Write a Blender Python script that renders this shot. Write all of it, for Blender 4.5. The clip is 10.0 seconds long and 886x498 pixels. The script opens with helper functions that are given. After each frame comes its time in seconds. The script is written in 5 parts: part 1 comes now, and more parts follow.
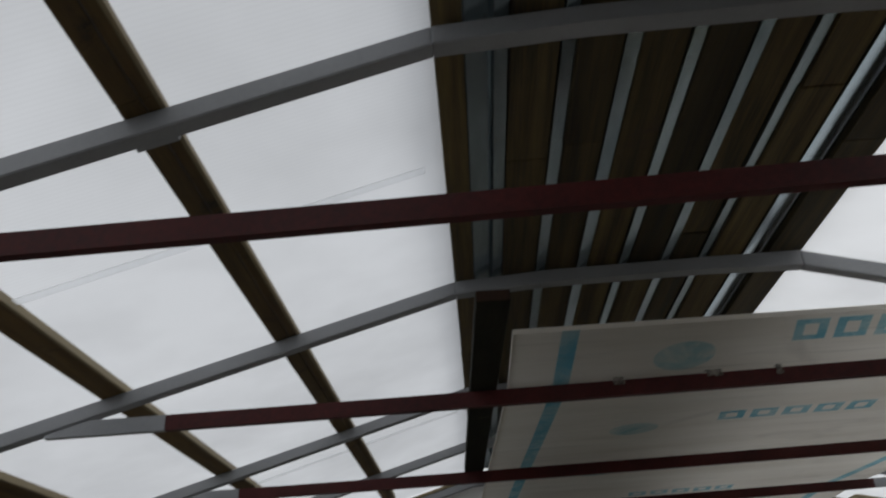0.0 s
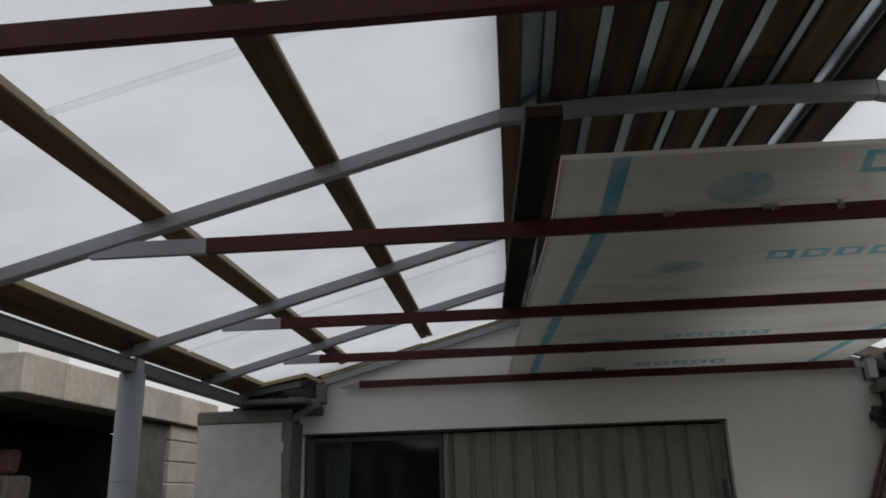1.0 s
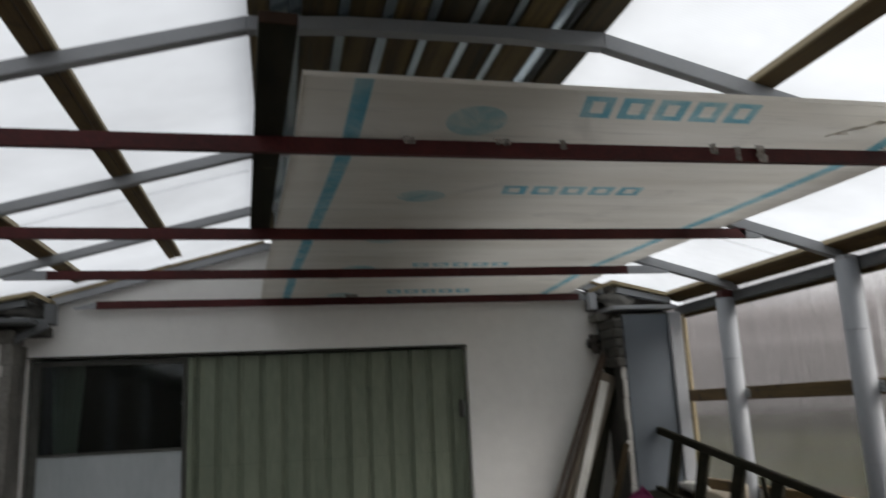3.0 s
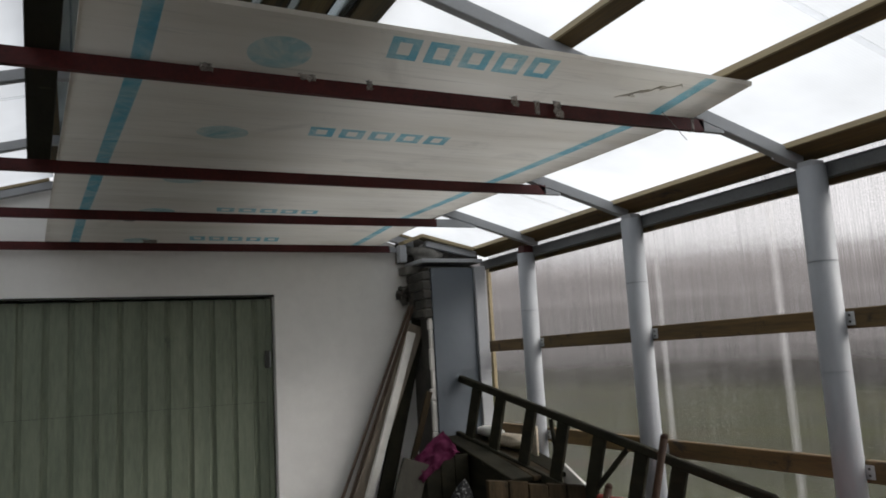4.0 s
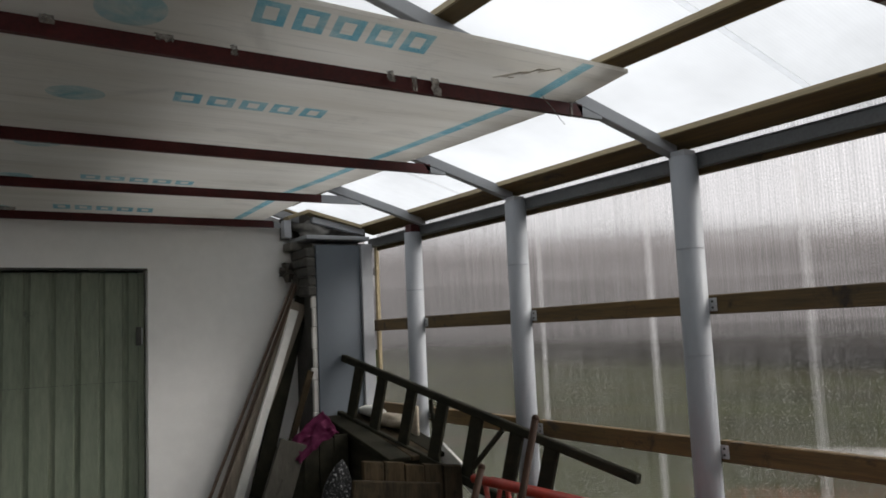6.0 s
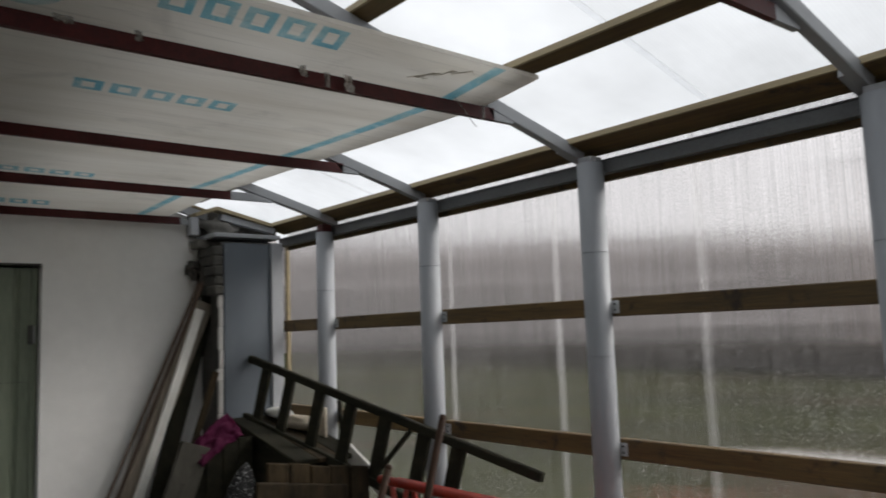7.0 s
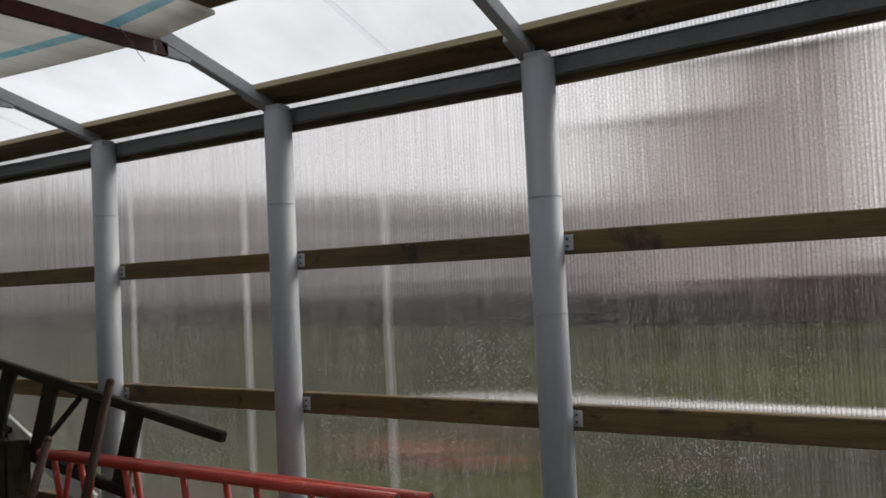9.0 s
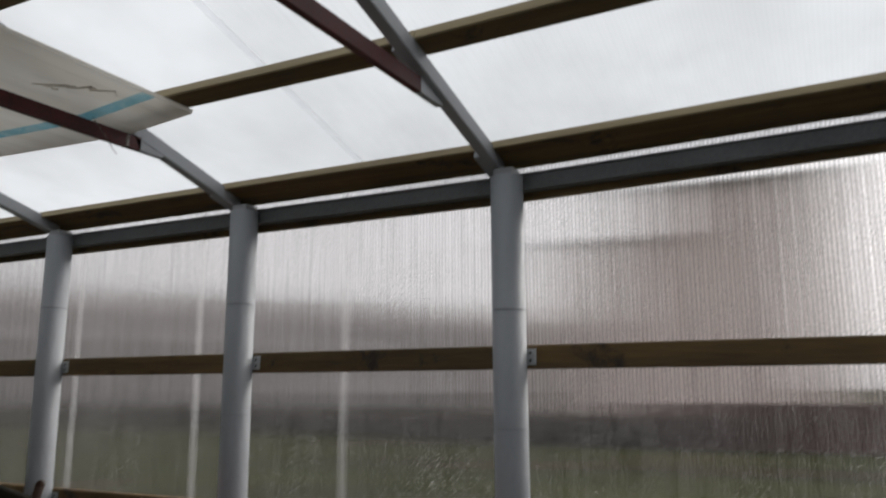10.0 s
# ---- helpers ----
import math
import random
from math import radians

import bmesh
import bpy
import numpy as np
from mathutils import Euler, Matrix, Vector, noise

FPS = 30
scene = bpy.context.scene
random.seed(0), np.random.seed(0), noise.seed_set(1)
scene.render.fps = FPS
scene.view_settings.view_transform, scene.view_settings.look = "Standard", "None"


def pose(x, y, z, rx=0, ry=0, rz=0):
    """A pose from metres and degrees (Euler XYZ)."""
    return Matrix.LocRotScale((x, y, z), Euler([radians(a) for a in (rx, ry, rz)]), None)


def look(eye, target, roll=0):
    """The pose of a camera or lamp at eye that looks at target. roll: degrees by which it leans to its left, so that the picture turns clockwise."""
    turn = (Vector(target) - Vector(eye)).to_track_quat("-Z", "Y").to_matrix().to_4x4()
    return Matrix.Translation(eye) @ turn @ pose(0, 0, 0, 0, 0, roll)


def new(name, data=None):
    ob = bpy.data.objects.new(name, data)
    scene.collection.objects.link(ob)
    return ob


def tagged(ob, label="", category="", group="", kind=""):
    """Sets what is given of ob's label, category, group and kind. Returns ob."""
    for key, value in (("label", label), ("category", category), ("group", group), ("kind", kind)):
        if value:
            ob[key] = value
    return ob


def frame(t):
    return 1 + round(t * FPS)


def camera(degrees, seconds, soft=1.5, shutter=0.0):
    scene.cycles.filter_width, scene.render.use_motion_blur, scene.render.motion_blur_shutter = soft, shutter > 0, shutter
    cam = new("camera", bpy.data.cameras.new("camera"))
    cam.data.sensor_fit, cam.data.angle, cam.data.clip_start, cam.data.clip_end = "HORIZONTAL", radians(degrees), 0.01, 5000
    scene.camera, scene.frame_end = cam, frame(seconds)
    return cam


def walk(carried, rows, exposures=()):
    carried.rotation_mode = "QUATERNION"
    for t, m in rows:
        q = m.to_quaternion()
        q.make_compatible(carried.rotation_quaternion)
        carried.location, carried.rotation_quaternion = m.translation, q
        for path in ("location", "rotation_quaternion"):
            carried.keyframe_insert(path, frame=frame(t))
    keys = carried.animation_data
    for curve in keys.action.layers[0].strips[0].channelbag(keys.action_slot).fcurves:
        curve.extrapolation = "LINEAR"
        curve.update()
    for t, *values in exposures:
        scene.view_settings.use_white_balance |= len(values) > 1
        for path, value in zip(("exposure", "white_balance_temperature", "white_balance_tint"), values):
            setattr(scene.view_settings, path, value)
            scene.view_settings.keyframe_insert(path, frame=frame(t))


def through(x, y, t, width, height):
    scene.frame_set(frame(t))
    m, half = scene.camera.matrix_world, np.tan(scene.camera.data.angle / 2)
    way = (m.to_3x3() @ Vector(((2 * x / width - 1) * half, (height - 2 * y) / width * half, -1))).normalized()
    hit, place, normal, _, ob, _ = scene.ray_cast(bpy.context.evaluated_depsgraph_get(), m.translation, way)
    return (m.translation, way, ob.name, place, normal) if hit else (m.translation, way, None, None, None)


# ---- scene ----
cam = camera(60.1, 10.0, soft=1.7, shutter=0.3)
PATH = [
    (0, (-0.131, -5.005, 1.662), (-0.166, -3.244, 2.609), -4.2),
    (0.5, (-0.161, -4.943, 1.649), (-0.354, -3.102, 2.406), -2.3),
    (0.8, (-0.163, -4.907, 1.633), (-0.343, -3.020, 2.274), -1.9),
    (1, (-0.163, -4.897, 1.621), (-0.316, -2.997, 2.226), -1.8),
    (1.5, (-0.124, -4.91, 1.605), (-0.101, -2.991, 2.17), -3.1),
    (2, (-0.067, -4.92, 1.604), (0.163, -3.011, 2.151), -3.8),
    (2.5, (-0.059, -4.913, 1.593), (0.198, -2.994, 2.097), -3.9),
    (2.8, (-0.060, -4.898, 1.592), (0.231, -2.978, 2.070), -3.2),
    (3, (-0.06, -4.881, 1.59), (0.361, -2.969, 1.999), -2.8),
    (3.2, (-0.014, -4.866, 1.561), (0.554, -2.977, 1.889), -2.6),
    (4.3, (0.007, -4.869, 1.538), (0.911, -3.106, 1.813), -3.6),
    (4.5, (0.079, -4.872, 1.551), (1.007, -3.12, 1.82), -3.7),
    (5, (0.101, -4.872, 1.549), (1.103, -3.161, 1.809), -3.5),
    (5.5, (0.119, -4.874, 1.549), (1.167, -3.187, 1.784), -3.2),
    (5.7, (0.114, -4.856, 1.552), (1.184, -3.18, 1.767), -2.8),
    (6.8, (0.118, -4.867, 1.528), (1.296, -3.265, 1.746), -2.7),
    (7, (0.125, -4.869, 1.528), (1.392, -3.335, 1.74), -2.1),
    (7.5, (0.187, -4.875, 1.503), (1.654, -3.525, 1.66), -1.6),
    (7.8, (0.230, -4.892, 1.499), (1.814, -3.681, 1.660), -2.1),
    (8, (0.253, -4.904, 1.498), (1.902, -3.781, 1.644), -2.4),
    (8.5, (0.283, -4.922, 1.493), (2.008, -3.917, 1.609), -2.4),
    (9, (0.294, -4.934, 1.511), (2.02, -3.926, 1.58), -2.7),
    (9.5, (0.303, -4.917, 1.473), (2.025, -3.91, 1.614), -2.0),
    (9.8, (0.295, -4.904, 1.486), (2.029, -3.942, 1.742), -1.0),
    (10, (0.284, -4.897, 1.502), (2.044, -4.016, 1.858), -0.2),
]
walk(cam, [(t, look(eye, target, roll)) for t, eye, target, roll in PATH],
     exposures=[(0.0, -0.22), (1.0, -0.22), (2.0, 0.12), (3.0, 0.24), (4.5, 0.36), (7.5, 0.16), (9.5, 0.02), (10.0, -0.06)])

# ---- light: an overcast sky with a soft, wide sun beyond the clear wall ----
SKY = 1.0
world = bpy.data.worlds.new("overcast_sky")
scene.world = world
world.use_nodes = True
wn, wl = world.node_tree.nodes, world.node_tree.links
wn.clear()
sky = wn.new("ShaderNodeTexSky")
sky.sky_type, sky.sun_disc = "NISHITA", False
sky.sun_elevation, sky.sun_rotation = radians(31), radians(120)
sky.air_density, sky.dust_density, sky.ozone_density = 1.0, 4.0, 1.0
grey = wn.new("ShaderNodeHueSaturation")
grey.inputs["Saturation"].default_value = 0.12
wl.new(sky.outputs[0], grey.inputs["Color"])
b1 = wn.new("ShaderNodeBackground")
b1.inputs["Strength"].default_value = 0.05 * SKY
wl.new(grey.outputs[0], b1.inputs["Color"])
b2 = wn.new("ShaderNodeBackground")
b2.inputs["Color"].default_value = (0.95, 0.955, 0.98, 1)
b2.inputs["Strength"].default_value = 0.62 * SKY
add = wn.new("ShaderNodeAddShader")
wl.new(b1.outputs[0], add.inputs[0])
wl.new(b2.outputs[0], add.inputs[1])
wo = wn.new("ShaderNodeOutputWorld")
wl.new(add.outputs[0], wo.inputs["Surface"])
sun_data = bpy.data.lights.new("sun", "SUN")
sun_data.energy, sun_data.angle, sun_data.color = 1.35, radians(30), (1.0, 0.97, 0.93)
sun = new("sun", sun_data)
sun.matrix_world = look((8.5, -5, 6), (0, 0, 0))


# ---- materials ----
def nodes_of(name):
    m = bpy.data.materials.new(name)
    m.use_nodes = True
    n = m.node_tree.nodes
    n.clear()
    return m, n, m.node_tree.links


def ramp(n, l, value, stops):
    r = n.new("ShaderNodeValToRGB")
    e = r.color_ramp.elements
    while len(e) < len(stops):
        e.new(0.5)
    for k, (p, c) in zip(e, stops):
        k.position, k.color = p, (*c, 1) if len(c) == 3 else c
    l.new(value, r.inputs[0])
    return r.outputs[0]


def tex(n, l, scale=(1, 1, 1), size=5.0, detail=4.0, rough=0.55, distort=0.0):
    tc = n.new("ShaderNodeTexCoord")
    mp = n.new("ShaderNodeMapping")
    mp.inputs["Scale"].default_value = scale
    l.new(tc.outputs["Object"], mp.inputs["Vector"])
    t = n.new("ShaderNodeTexNoise")
    t.inputs["Scale"].default_value, t.inputs["Detail"].default_value = size, detail
    t.inputs["Roughness"].default_value, t.inputs["Distortion"].default_value = rough, distort
    l.new(mp.outputs[0], t.inputs["Vector"])
    return t.outputs["Fac"]


def mixc(n, l, fac, a, b, mode="MIX"):
    m = n.new("ShaderNodeMix")
    m.data_type, m.blend_type = "RGBA", mode
    for sock, v in ((m.inputs[0], fac), (m.inputs[6], a), (m.inputs[7], b)):
        if hasattr(v, "is_output"):
            l.new(v, sock)
        else:
            sock.default_value = v if not isinstance(v, tuple) else (*v, 1)
    return m.outputs[2]


def surface(name, dark, light, rough=0.6, metal=0.0, grain=(1, 1, 1), size=6.0, fine=60.0, bump=0.2, wear=None, wear_at=0.62,
            wear_size=9.0, random_shift=0.0, spec=0.5, mottle=0.35):
    """A painted, wooden or mineral surface: two scales of colour, fine relief, and wear in blotches."""
    m, n, l = nodes_of(name)
    big = tex(n, l, grain, size, 5.0)
    small = tex(n, l, grain, fine, 6.0, 0.65)
    col = ramp(n, l, big, [(0.36, dark), (0.64, light)])
    col = mixc(n, l, mottle, col, ramp(n, l, small, [(0.36, tuple(c * 0.6 for c in dark)), (0.66, tuple(min(1, c * 1.15) for c in light))]))
    if wear:
        w = tex(n, l, (1, 1, 1), wear_size, 8.0, 0.7, 0.4)
        col = mixc(n, l, ramp(n, l, w, [(wear_at, (0, 0, 0)), (wear_at + 0.09, (1, 1, 1))]), col, wear)
    if random_shift:
        info = n.new("ShaderNodeObjectInfo")
        geo = n.new("ShaderNodeNewGeometry")
        s = n.new("ShaderNodeMath")
        l.new(info.outputs["Random"], s.inputs[0])
        l.new(geo.outputs["Random Per Island"], s.inputs[1])
        f = n.new("ShaderNodeMath")
        f.operation = "FRACT"
        l.new(s.outputs[0], f.inputs[0])
        lo, hi = 1 - random_shift, 1 + random_shift
        col = mixc(n, l, 1.0, col, ramp(n, l, f.outputs[0], [(0, (lo * 0.97, lo, lo * 1.03)), (1, (hi * 1.03, hi, hi * 0.95))]), "MULTIPLY")
    p = n.new("ShaderNodeBsdfPrincipled")
    l.new(col, p.inputs["Base Color"])
    p.inputs["Metallic"].default_value = metal
    p.inputs["Specular IOR Level"].default_value = spec
    rr = ramp(n, l, small, [(0.2, (rough * 0.8,) * 3), (0.8, (min(1, rough * 1.2),) * 3)])
    l.new(rr, p.inputs["Roughness"])
    bp = n.new("ShaderNodeBump")
    bp.inputs["Strength"].default_value, bp.inputs["Distance"].default_value = bump, 0.004
    l.new(small, bp.inputs["Height"])
    l.new(bp.outputs[0], p.inputs["Normal"])
    o = n.new("ShaderNodeOutputMaterial")
    l.new(p.outputs[0], o.inputs["Surface"])
    return m


def clear_sheet(name, axis, see, blur, tint, flute=0.3, drops=0.5, cloud=0.1, spread=0.10, web=0.93, beads=0.0, smear=0.0, haze=0.0):
    """Fluted twin-wall polycarbonate: part is seen through, smeared by flutes and condensation, part scatters the daylight."""
    m, n, l = nodes_of(name)
    tc = n.new("ShaderNodeTexCoord")
    sep = n.new("ShaderNodeSeparateXYZ")
    l.new(tc.outputs["Object"], sep.inputs[0])
    wave = n.new("ShaderNodeMath")
    wave.operation = "MULTIPLY"
    l.new(sep.outputs[axis], wave.inputs[0])
    wave.inputs[1].default_value = math.pi / 0.0128
    sn = n.new("ShaderNodeMath")
    sn.operation = "SINE"
    l.new(wave.outputs[0], sn.inputs[0])
    stretch = (1, 1, 0.12) if axis == 1 and name.endswith("wall") else (0.2, 1, 1)
    streak = tex(n, l, stretch, 34.0, 4.0, 0.6)
    wet = tex(n, l, (1, 1, 0.5), 240.0, 3.0, 0.6)
    fog = tex(n, l, (1, 1, 1), 1.3, 4.0, 0.55)
    h1 = n.new("ShaderNodeBump")
    h1.inputs["Strength"].default_value, h1.inputs["Distance"].default_value = flute, 0.0016
    if smear:
        # the flute walls bend light sideways along the sheet only
        cell = n.new("ShaderNodeMath")
        cell.operation = "MULTIPLY"
        l.new(sep.outputs[axis], cell.inputs[0])
        cell.inputs[1].default_value = 9000.0
        whole = n.new("ShaderNodeMath")
        whole.operation = "FLOOR"
        l.new(cell.outputs[0], whole.inputs[0])
        wn_ = n.new("ShaderNodeTexWhiteNoise")
        wn_.noise_dimensions = "1D"
        l.new(whole.outputs[0], wn_.inputs["W"])
        bend = n.new("ShaderNodeMapRange")
        bend.inputs["To Min"].default_value, bend.inputs["To Max"].default_value = -smear, smear
        l.new(wn_.outputs["Value"], bend.inputs["Value"])
        side = n.new("ShaderNodeCombineXYZ")
        l.new(bend.outputs[0], side.inputs[axis])
        face = n.new("ShaderNodeNewGeometry")
        plus = n.new("ShaderNodeVectorMath")
        l.new(face.outputs["Normal"], plus.inputs[0])
        l.new(side.outputs[0], plus.inputs[1])
        unit = n.new("ShaderNodeVectorMath")
        unit.operation = "NORMALIZE"
        l.new(plus.outputs[0], unit.inputs[0])
        l.new(unit.outputs[0], h1.inputs["Normal"])
    l.new(sn.outputs[0], h1.inputs["Height"])
    h2 = n.new("ShaderNodeBump")
    h2.inputs["Strength"].default_value, h2.inputs["Distance"].default_value = drops, 0.004
    l.new(wet, h2.inputs["Height"])
    l.new(h1.outputs[0], h2.inputs["Normal"])
    rf = n.new("ShaderNodeBsdfRefraction")
    rf.inputs["Color"].default_value = (*tint, 1)
    rf.inputs["Roughness"].default_value, rf.inputs["IOR"].default_value = blur, 1.30
    l.new(h2.outputs[0], rf.inputs["Normal"])
    tl = n.new("ShaderNodeBsdfTranslucent")
    col = ramp(n, l, fog, [(0.34, tuple(c * (1 - cloud) for c in tint)), (0.66, tint)])
    lines = n.new("ShaderNodeMapRange")
    lines.inputs["From Min"].default_value, lines.inputs["To Min"].default_value = 0.15, web
    sharp = n.new("ShaderNodeMath")
    sharp.operation = "ABSOLUTE"
    l.new(sn.outputs[0], sharp.inputs[0])
    root = n.new("ShaderNodeMath")
    root.operation = "POWER"
    l.new(sharp.outputs[0], root.inputs[0])
    root.inputs[1].default_value = 0.45
    l.new(root.outputs[0], lines.inputs["Value"])
    col = mixc(n, l, 1.0, col, lines.outputs[0], "MULTIPLY")
    l.new(col, tl.inputs["Color"])
    seen = mixc(n, l, 1.0, tint, lines.outputs[0], "MULTIPLY")
    if beads:
        drop = tex(n, l, (1, 1, 0.7), 210.0, 2.0, 0.5)
        patch = tex(n, l, (1, 1, 1), 2.2, 3.0, 0.6)
        amount = ramp(n, l, patch, [(0.35, (beads * 0.35,) * 3), (0.62, (beads,) * 3)])
        seen = mixc(n, l, amount, seen, ramp(n, l, drop, [(0.36, (0.62, 0.62, 0.61)), (0.52, (1.0, 1.0, 1.0)), (0.68, (1.18, 1.18, 1.18))]), "MULTIPLY")
        runs = tex(n, l, (1, 1, 0.035), 62.0, 4.0, 0.65)
        seen = mixc(n, l, 1.0, seen, ramp(n, l, runs, [(0.30, (0.90, 0.90, 0.90)), (0.5, (0.985, 0.985, 0.985)), (0.72, (1.05, 1.05, 1.05))]), "MULTIPLY")
    l.new(seen, rf.inputs["Color"])
    fac = n.new("ShaderNodeMapRange")
    fac.inputs["From Min"].default_value, fac.inputs["From Max"].default_value = 0.3, 0.7
    fac.inputs["To Min"].default_value, fac.inputs["To Max"].default_value = see - spread, see + spread
    l.new(streak, fac.inputs["Value"])
    if beads:
        # single drops that catch the daylight
        vor = n.new("ShaderNodeTexVoronoi")
        vor.inputs["Scale"].default_value = 170.0
        l.new(tc.outputs["Object"], vor.inputs["Vector"])
        spot = ramp(n, l, vor.outputs["Distance"], [(0.16, (0.40, 0.40, 0.40)), (0.36, (0, 0, 0))])
        spot = mixc(n, l, 1.0, spot, ramp(n, l, vor.outputs["Color"], [(0.35, (0, 0, 0)), (0.75, (1, 1, 1))]), "MULTIPLY")
        some = mixc(n, l, 1.0, spot, ramp(n, l, patch, [(0.36, (0.45, 0.45, 0.45)), (0.60, (1, 1, 1))]), "MULTIPLY")
        less = n.new("ShaderNodeMath")
        less.operation = "SUBTRACT"
        l.new(fac.outputs[0], less.inputs[0])
        l.new(some, less.inputs[1])
        fac = less
    if haze:
        # haze of the slanting view painted in as more scatter towards the house
        along = n.new("ShaderNodeMapRange")
        along.inputs["From Min"].default_value, along.inputs["From Max"].default_value = -3.6, -0.3
        along.inputs["To Max"].default_value = haze
        l.new(sep.outputs[1], along.inputs["Value"])
        misty = n.new("ShaderNodeMath")
        misty.operation = "SUBTRACT"
        l.new(fac.outputs[0], misty.inputs[0])
        l.new(along.outputs[0], misty.inputs[1])
        fac = misty
    mx = n.new("ShaderNodeMixShader")
    l.new(fac.outputs[0], mx.inputs[0])
    l.new(tl.outputs[0], mx.inputs[1])
    l.new(rf.outputs[0], mx.inputs[2])
    gl = n.new("ShaderNodeBsdfGlossy")
    gl.inputs["Roughness"].default_value = 0.25
    m2 = n.new("ShaderNodeMixShader")
    m2.inputs[0].default_value = 0.015
    l.new(mx.outputs[0], m2.inputs[1])
    l.new(gl.outputs[0], m2.inputs[2])
    o = n.new("ShaderNodeOutputMaterial")
    l.new(m2.outputs[0], o.inputs["Surface"])
    return m


def film_material(name="white_film", lo=(0.62, 0.57, 0.485), hi=(0.79, 0.75, 0.68), through=0.58):
    """White protective film on polycarbonate: a little daylight comes through, faint creases and scuffs."""
    m, n, l = nodes_of(name)
    big = tex(n, l, (0.5, 3, 1), 2.5, 5.0)
    scuff = tex(n, l, (0.25, 6, 1), 9.0, 6.0, 0.7, 0.6)
    col = ramp(n, l, big, [(0.25, lo), (0.75, hi)])
    col = mixc(n, l, ramp(n, l, scuff, [(0.54, (0, 0, 0)), (0.74, (0.6, 0.6, 0.6))]), col, (0.40, 0.37, 0.32))
    smudge = tex(n, l, (1, 1, 1), 3.1, 5.0, 0.6, 0.8)
    col = mixc(n, l, ramp(n, l, smudge, [(0.60, (0, 0, 0)), (0.76, (0.4, 0.4, 0.4))]), col, (0.33, 0.30, 0.26))
    p = n.new("ShaderNodeBsdfPrincipled")
    l.new(col, p.inputs["Base Color"])
    p.inputs["Roughness"].default_value = 0.38
    bp = n.new("ShaderNodeBump")
    bp.inputs["Strength"].default_value, bp.inputs["Distance"].default_value = 0.25, 0.006
    l.new(scuff, bp.inputs["Height"])
    l.new(bp.outputs[0], p.inputs["Normal"])
    tl = n.new("ShaderNodeBsdfTranslucent")
    l.new(col, tl.inputs["Color"])
    rf = n.new("ShaderNodeBsdfRefraction")
    l.new(col, rf.inputs["Color"])
    rf.inputs["Roughness"].default_value, rf.inputs["IOR"].default_value = 1.0, 1.4
    half = n.new("ShaderNodeMixShader")
    half.inputs[0].default_value = 0.22
    l.new(tl.outputs[0], half.inputs[1])
    l.new(rf.outputs[0], half.inputs[2])
    tl = half
    mx = n.new("ShaderNodeMixShader")
    mx.inputs[0].default_value = through
    l.new(p.outputs[0], mx.inputs[1])
    l.new(tl.outputs[0], mx.inputs[2])
    o = n.new("ShaderNodeOutputMaterial")
    l.new(mx.outputs[0], o.inputs["Surface"])
    return m


ROOF_SHEET = clear_sheet("polycarbonate_roof", 1, 0.05, 0.40, (0.76, 0.785, 0.81), 0.05, 0.05, 0.22, 0.02, 0.965)
WALL_SHEET = clear_sheet("polycarbonate_wall", 1, 0.982, 0.060, (1.0, 0.985, 0.985), 0.05, 0.02, 0.2, 0.012, 0.76, 0.50, 0.28, 0.015)
FILM = film_material()


def ink(name, tint, pale, cover):
    """Ink on the film: it tints what shines through, with worn, patchy cover."""
    m, n, l = nodes_of(name)
    t = n.new("ShaderNodeBsdfTransparent")
    l.new(ramp(n, l, tex(n, l, (1, 1, 1), 9.0, 7.0, 0.75, 0.6), [(cover - 0.12, tint), (cover + 0.12, pale)]), t.inputs["Color"])
    o = n.new("ShaderNodeOutputMaterial")
    l.new(t.outputs[0], o.inputs["Surface"])
    return m


BLUE = ink("blue_ink", (0.52, 0.80, 0.92), (0.80, 0.92, 0.965), 0.52)
PALE_BLUE = ink("faded_blue_ink", (0.66, 0.86, 0.93), (0.93, 0.975, 0.985), 0.48)
STEEL_GREY = surface("grey_enamel", (0.285, 0.295, 0.305), (0.325, 0.335, 0.35), 0.42, size=4, fine=90, bump=0.12, wear=(0.20, 0.20, 0.20), wear_at=0.66, mottle=0.10)
STEEL_DARK = surface("dark_grey_steel", (0.085, 0.09, 0.093), (0.125, 0.132, 0.136), 0.45, size=4, fine=90, bump=0.12, wear=(0.08, 0.08, 0.08), wear_at=0.66)
RED_OXIDE = surface("red_oxide_primer", (0.048, 0.009, 0.009), (0.092, 0.016, 0.015), 0.55, spec=0.3, size=5, fine=80, bump=0.15, wear=(0.07, 0.03, 0.025), wear_at=0.64)
RED_PAINT = surface("red_enamel_chipped", (0.28, 0.020, 0.010), (0.41, 0.038, 0.018), 0.4, size=7, fine=70, bump=0.2, wear=(0.30, 0.20, 0.17), wear_at=0.60, wear_size=22)
PIPE = surface("grey_plastic_pipe", (0.255, 0.27, 0.288), (0.30, 0.315, 0.333), 0.55, grain=(1, 1, 0.3), size=5, fine=50, bump=0.06, wear=(0.29, 0.29, 0.29), wear_at=0.66, mottle=0.10)
ZINC = surface("dull_zinc_plate", (0.46, 0.48, 0.49), (0.58, 0.60, 0.61), 0.45, 0.15, size=14, fine=70, bump=0.1, wear=(0.28, 0.28, 0.28), wear_at=0.64)
GALV = surface("galvanised_steel", (0.30, 0.38, 0.42), (0.56, 0.65, 0.70), 0.22, 0.9, (1.5, 0.3, 1), 4, 9, 0.03, wear=(0.40, 0.42, 0.43), wear_at=0.62)
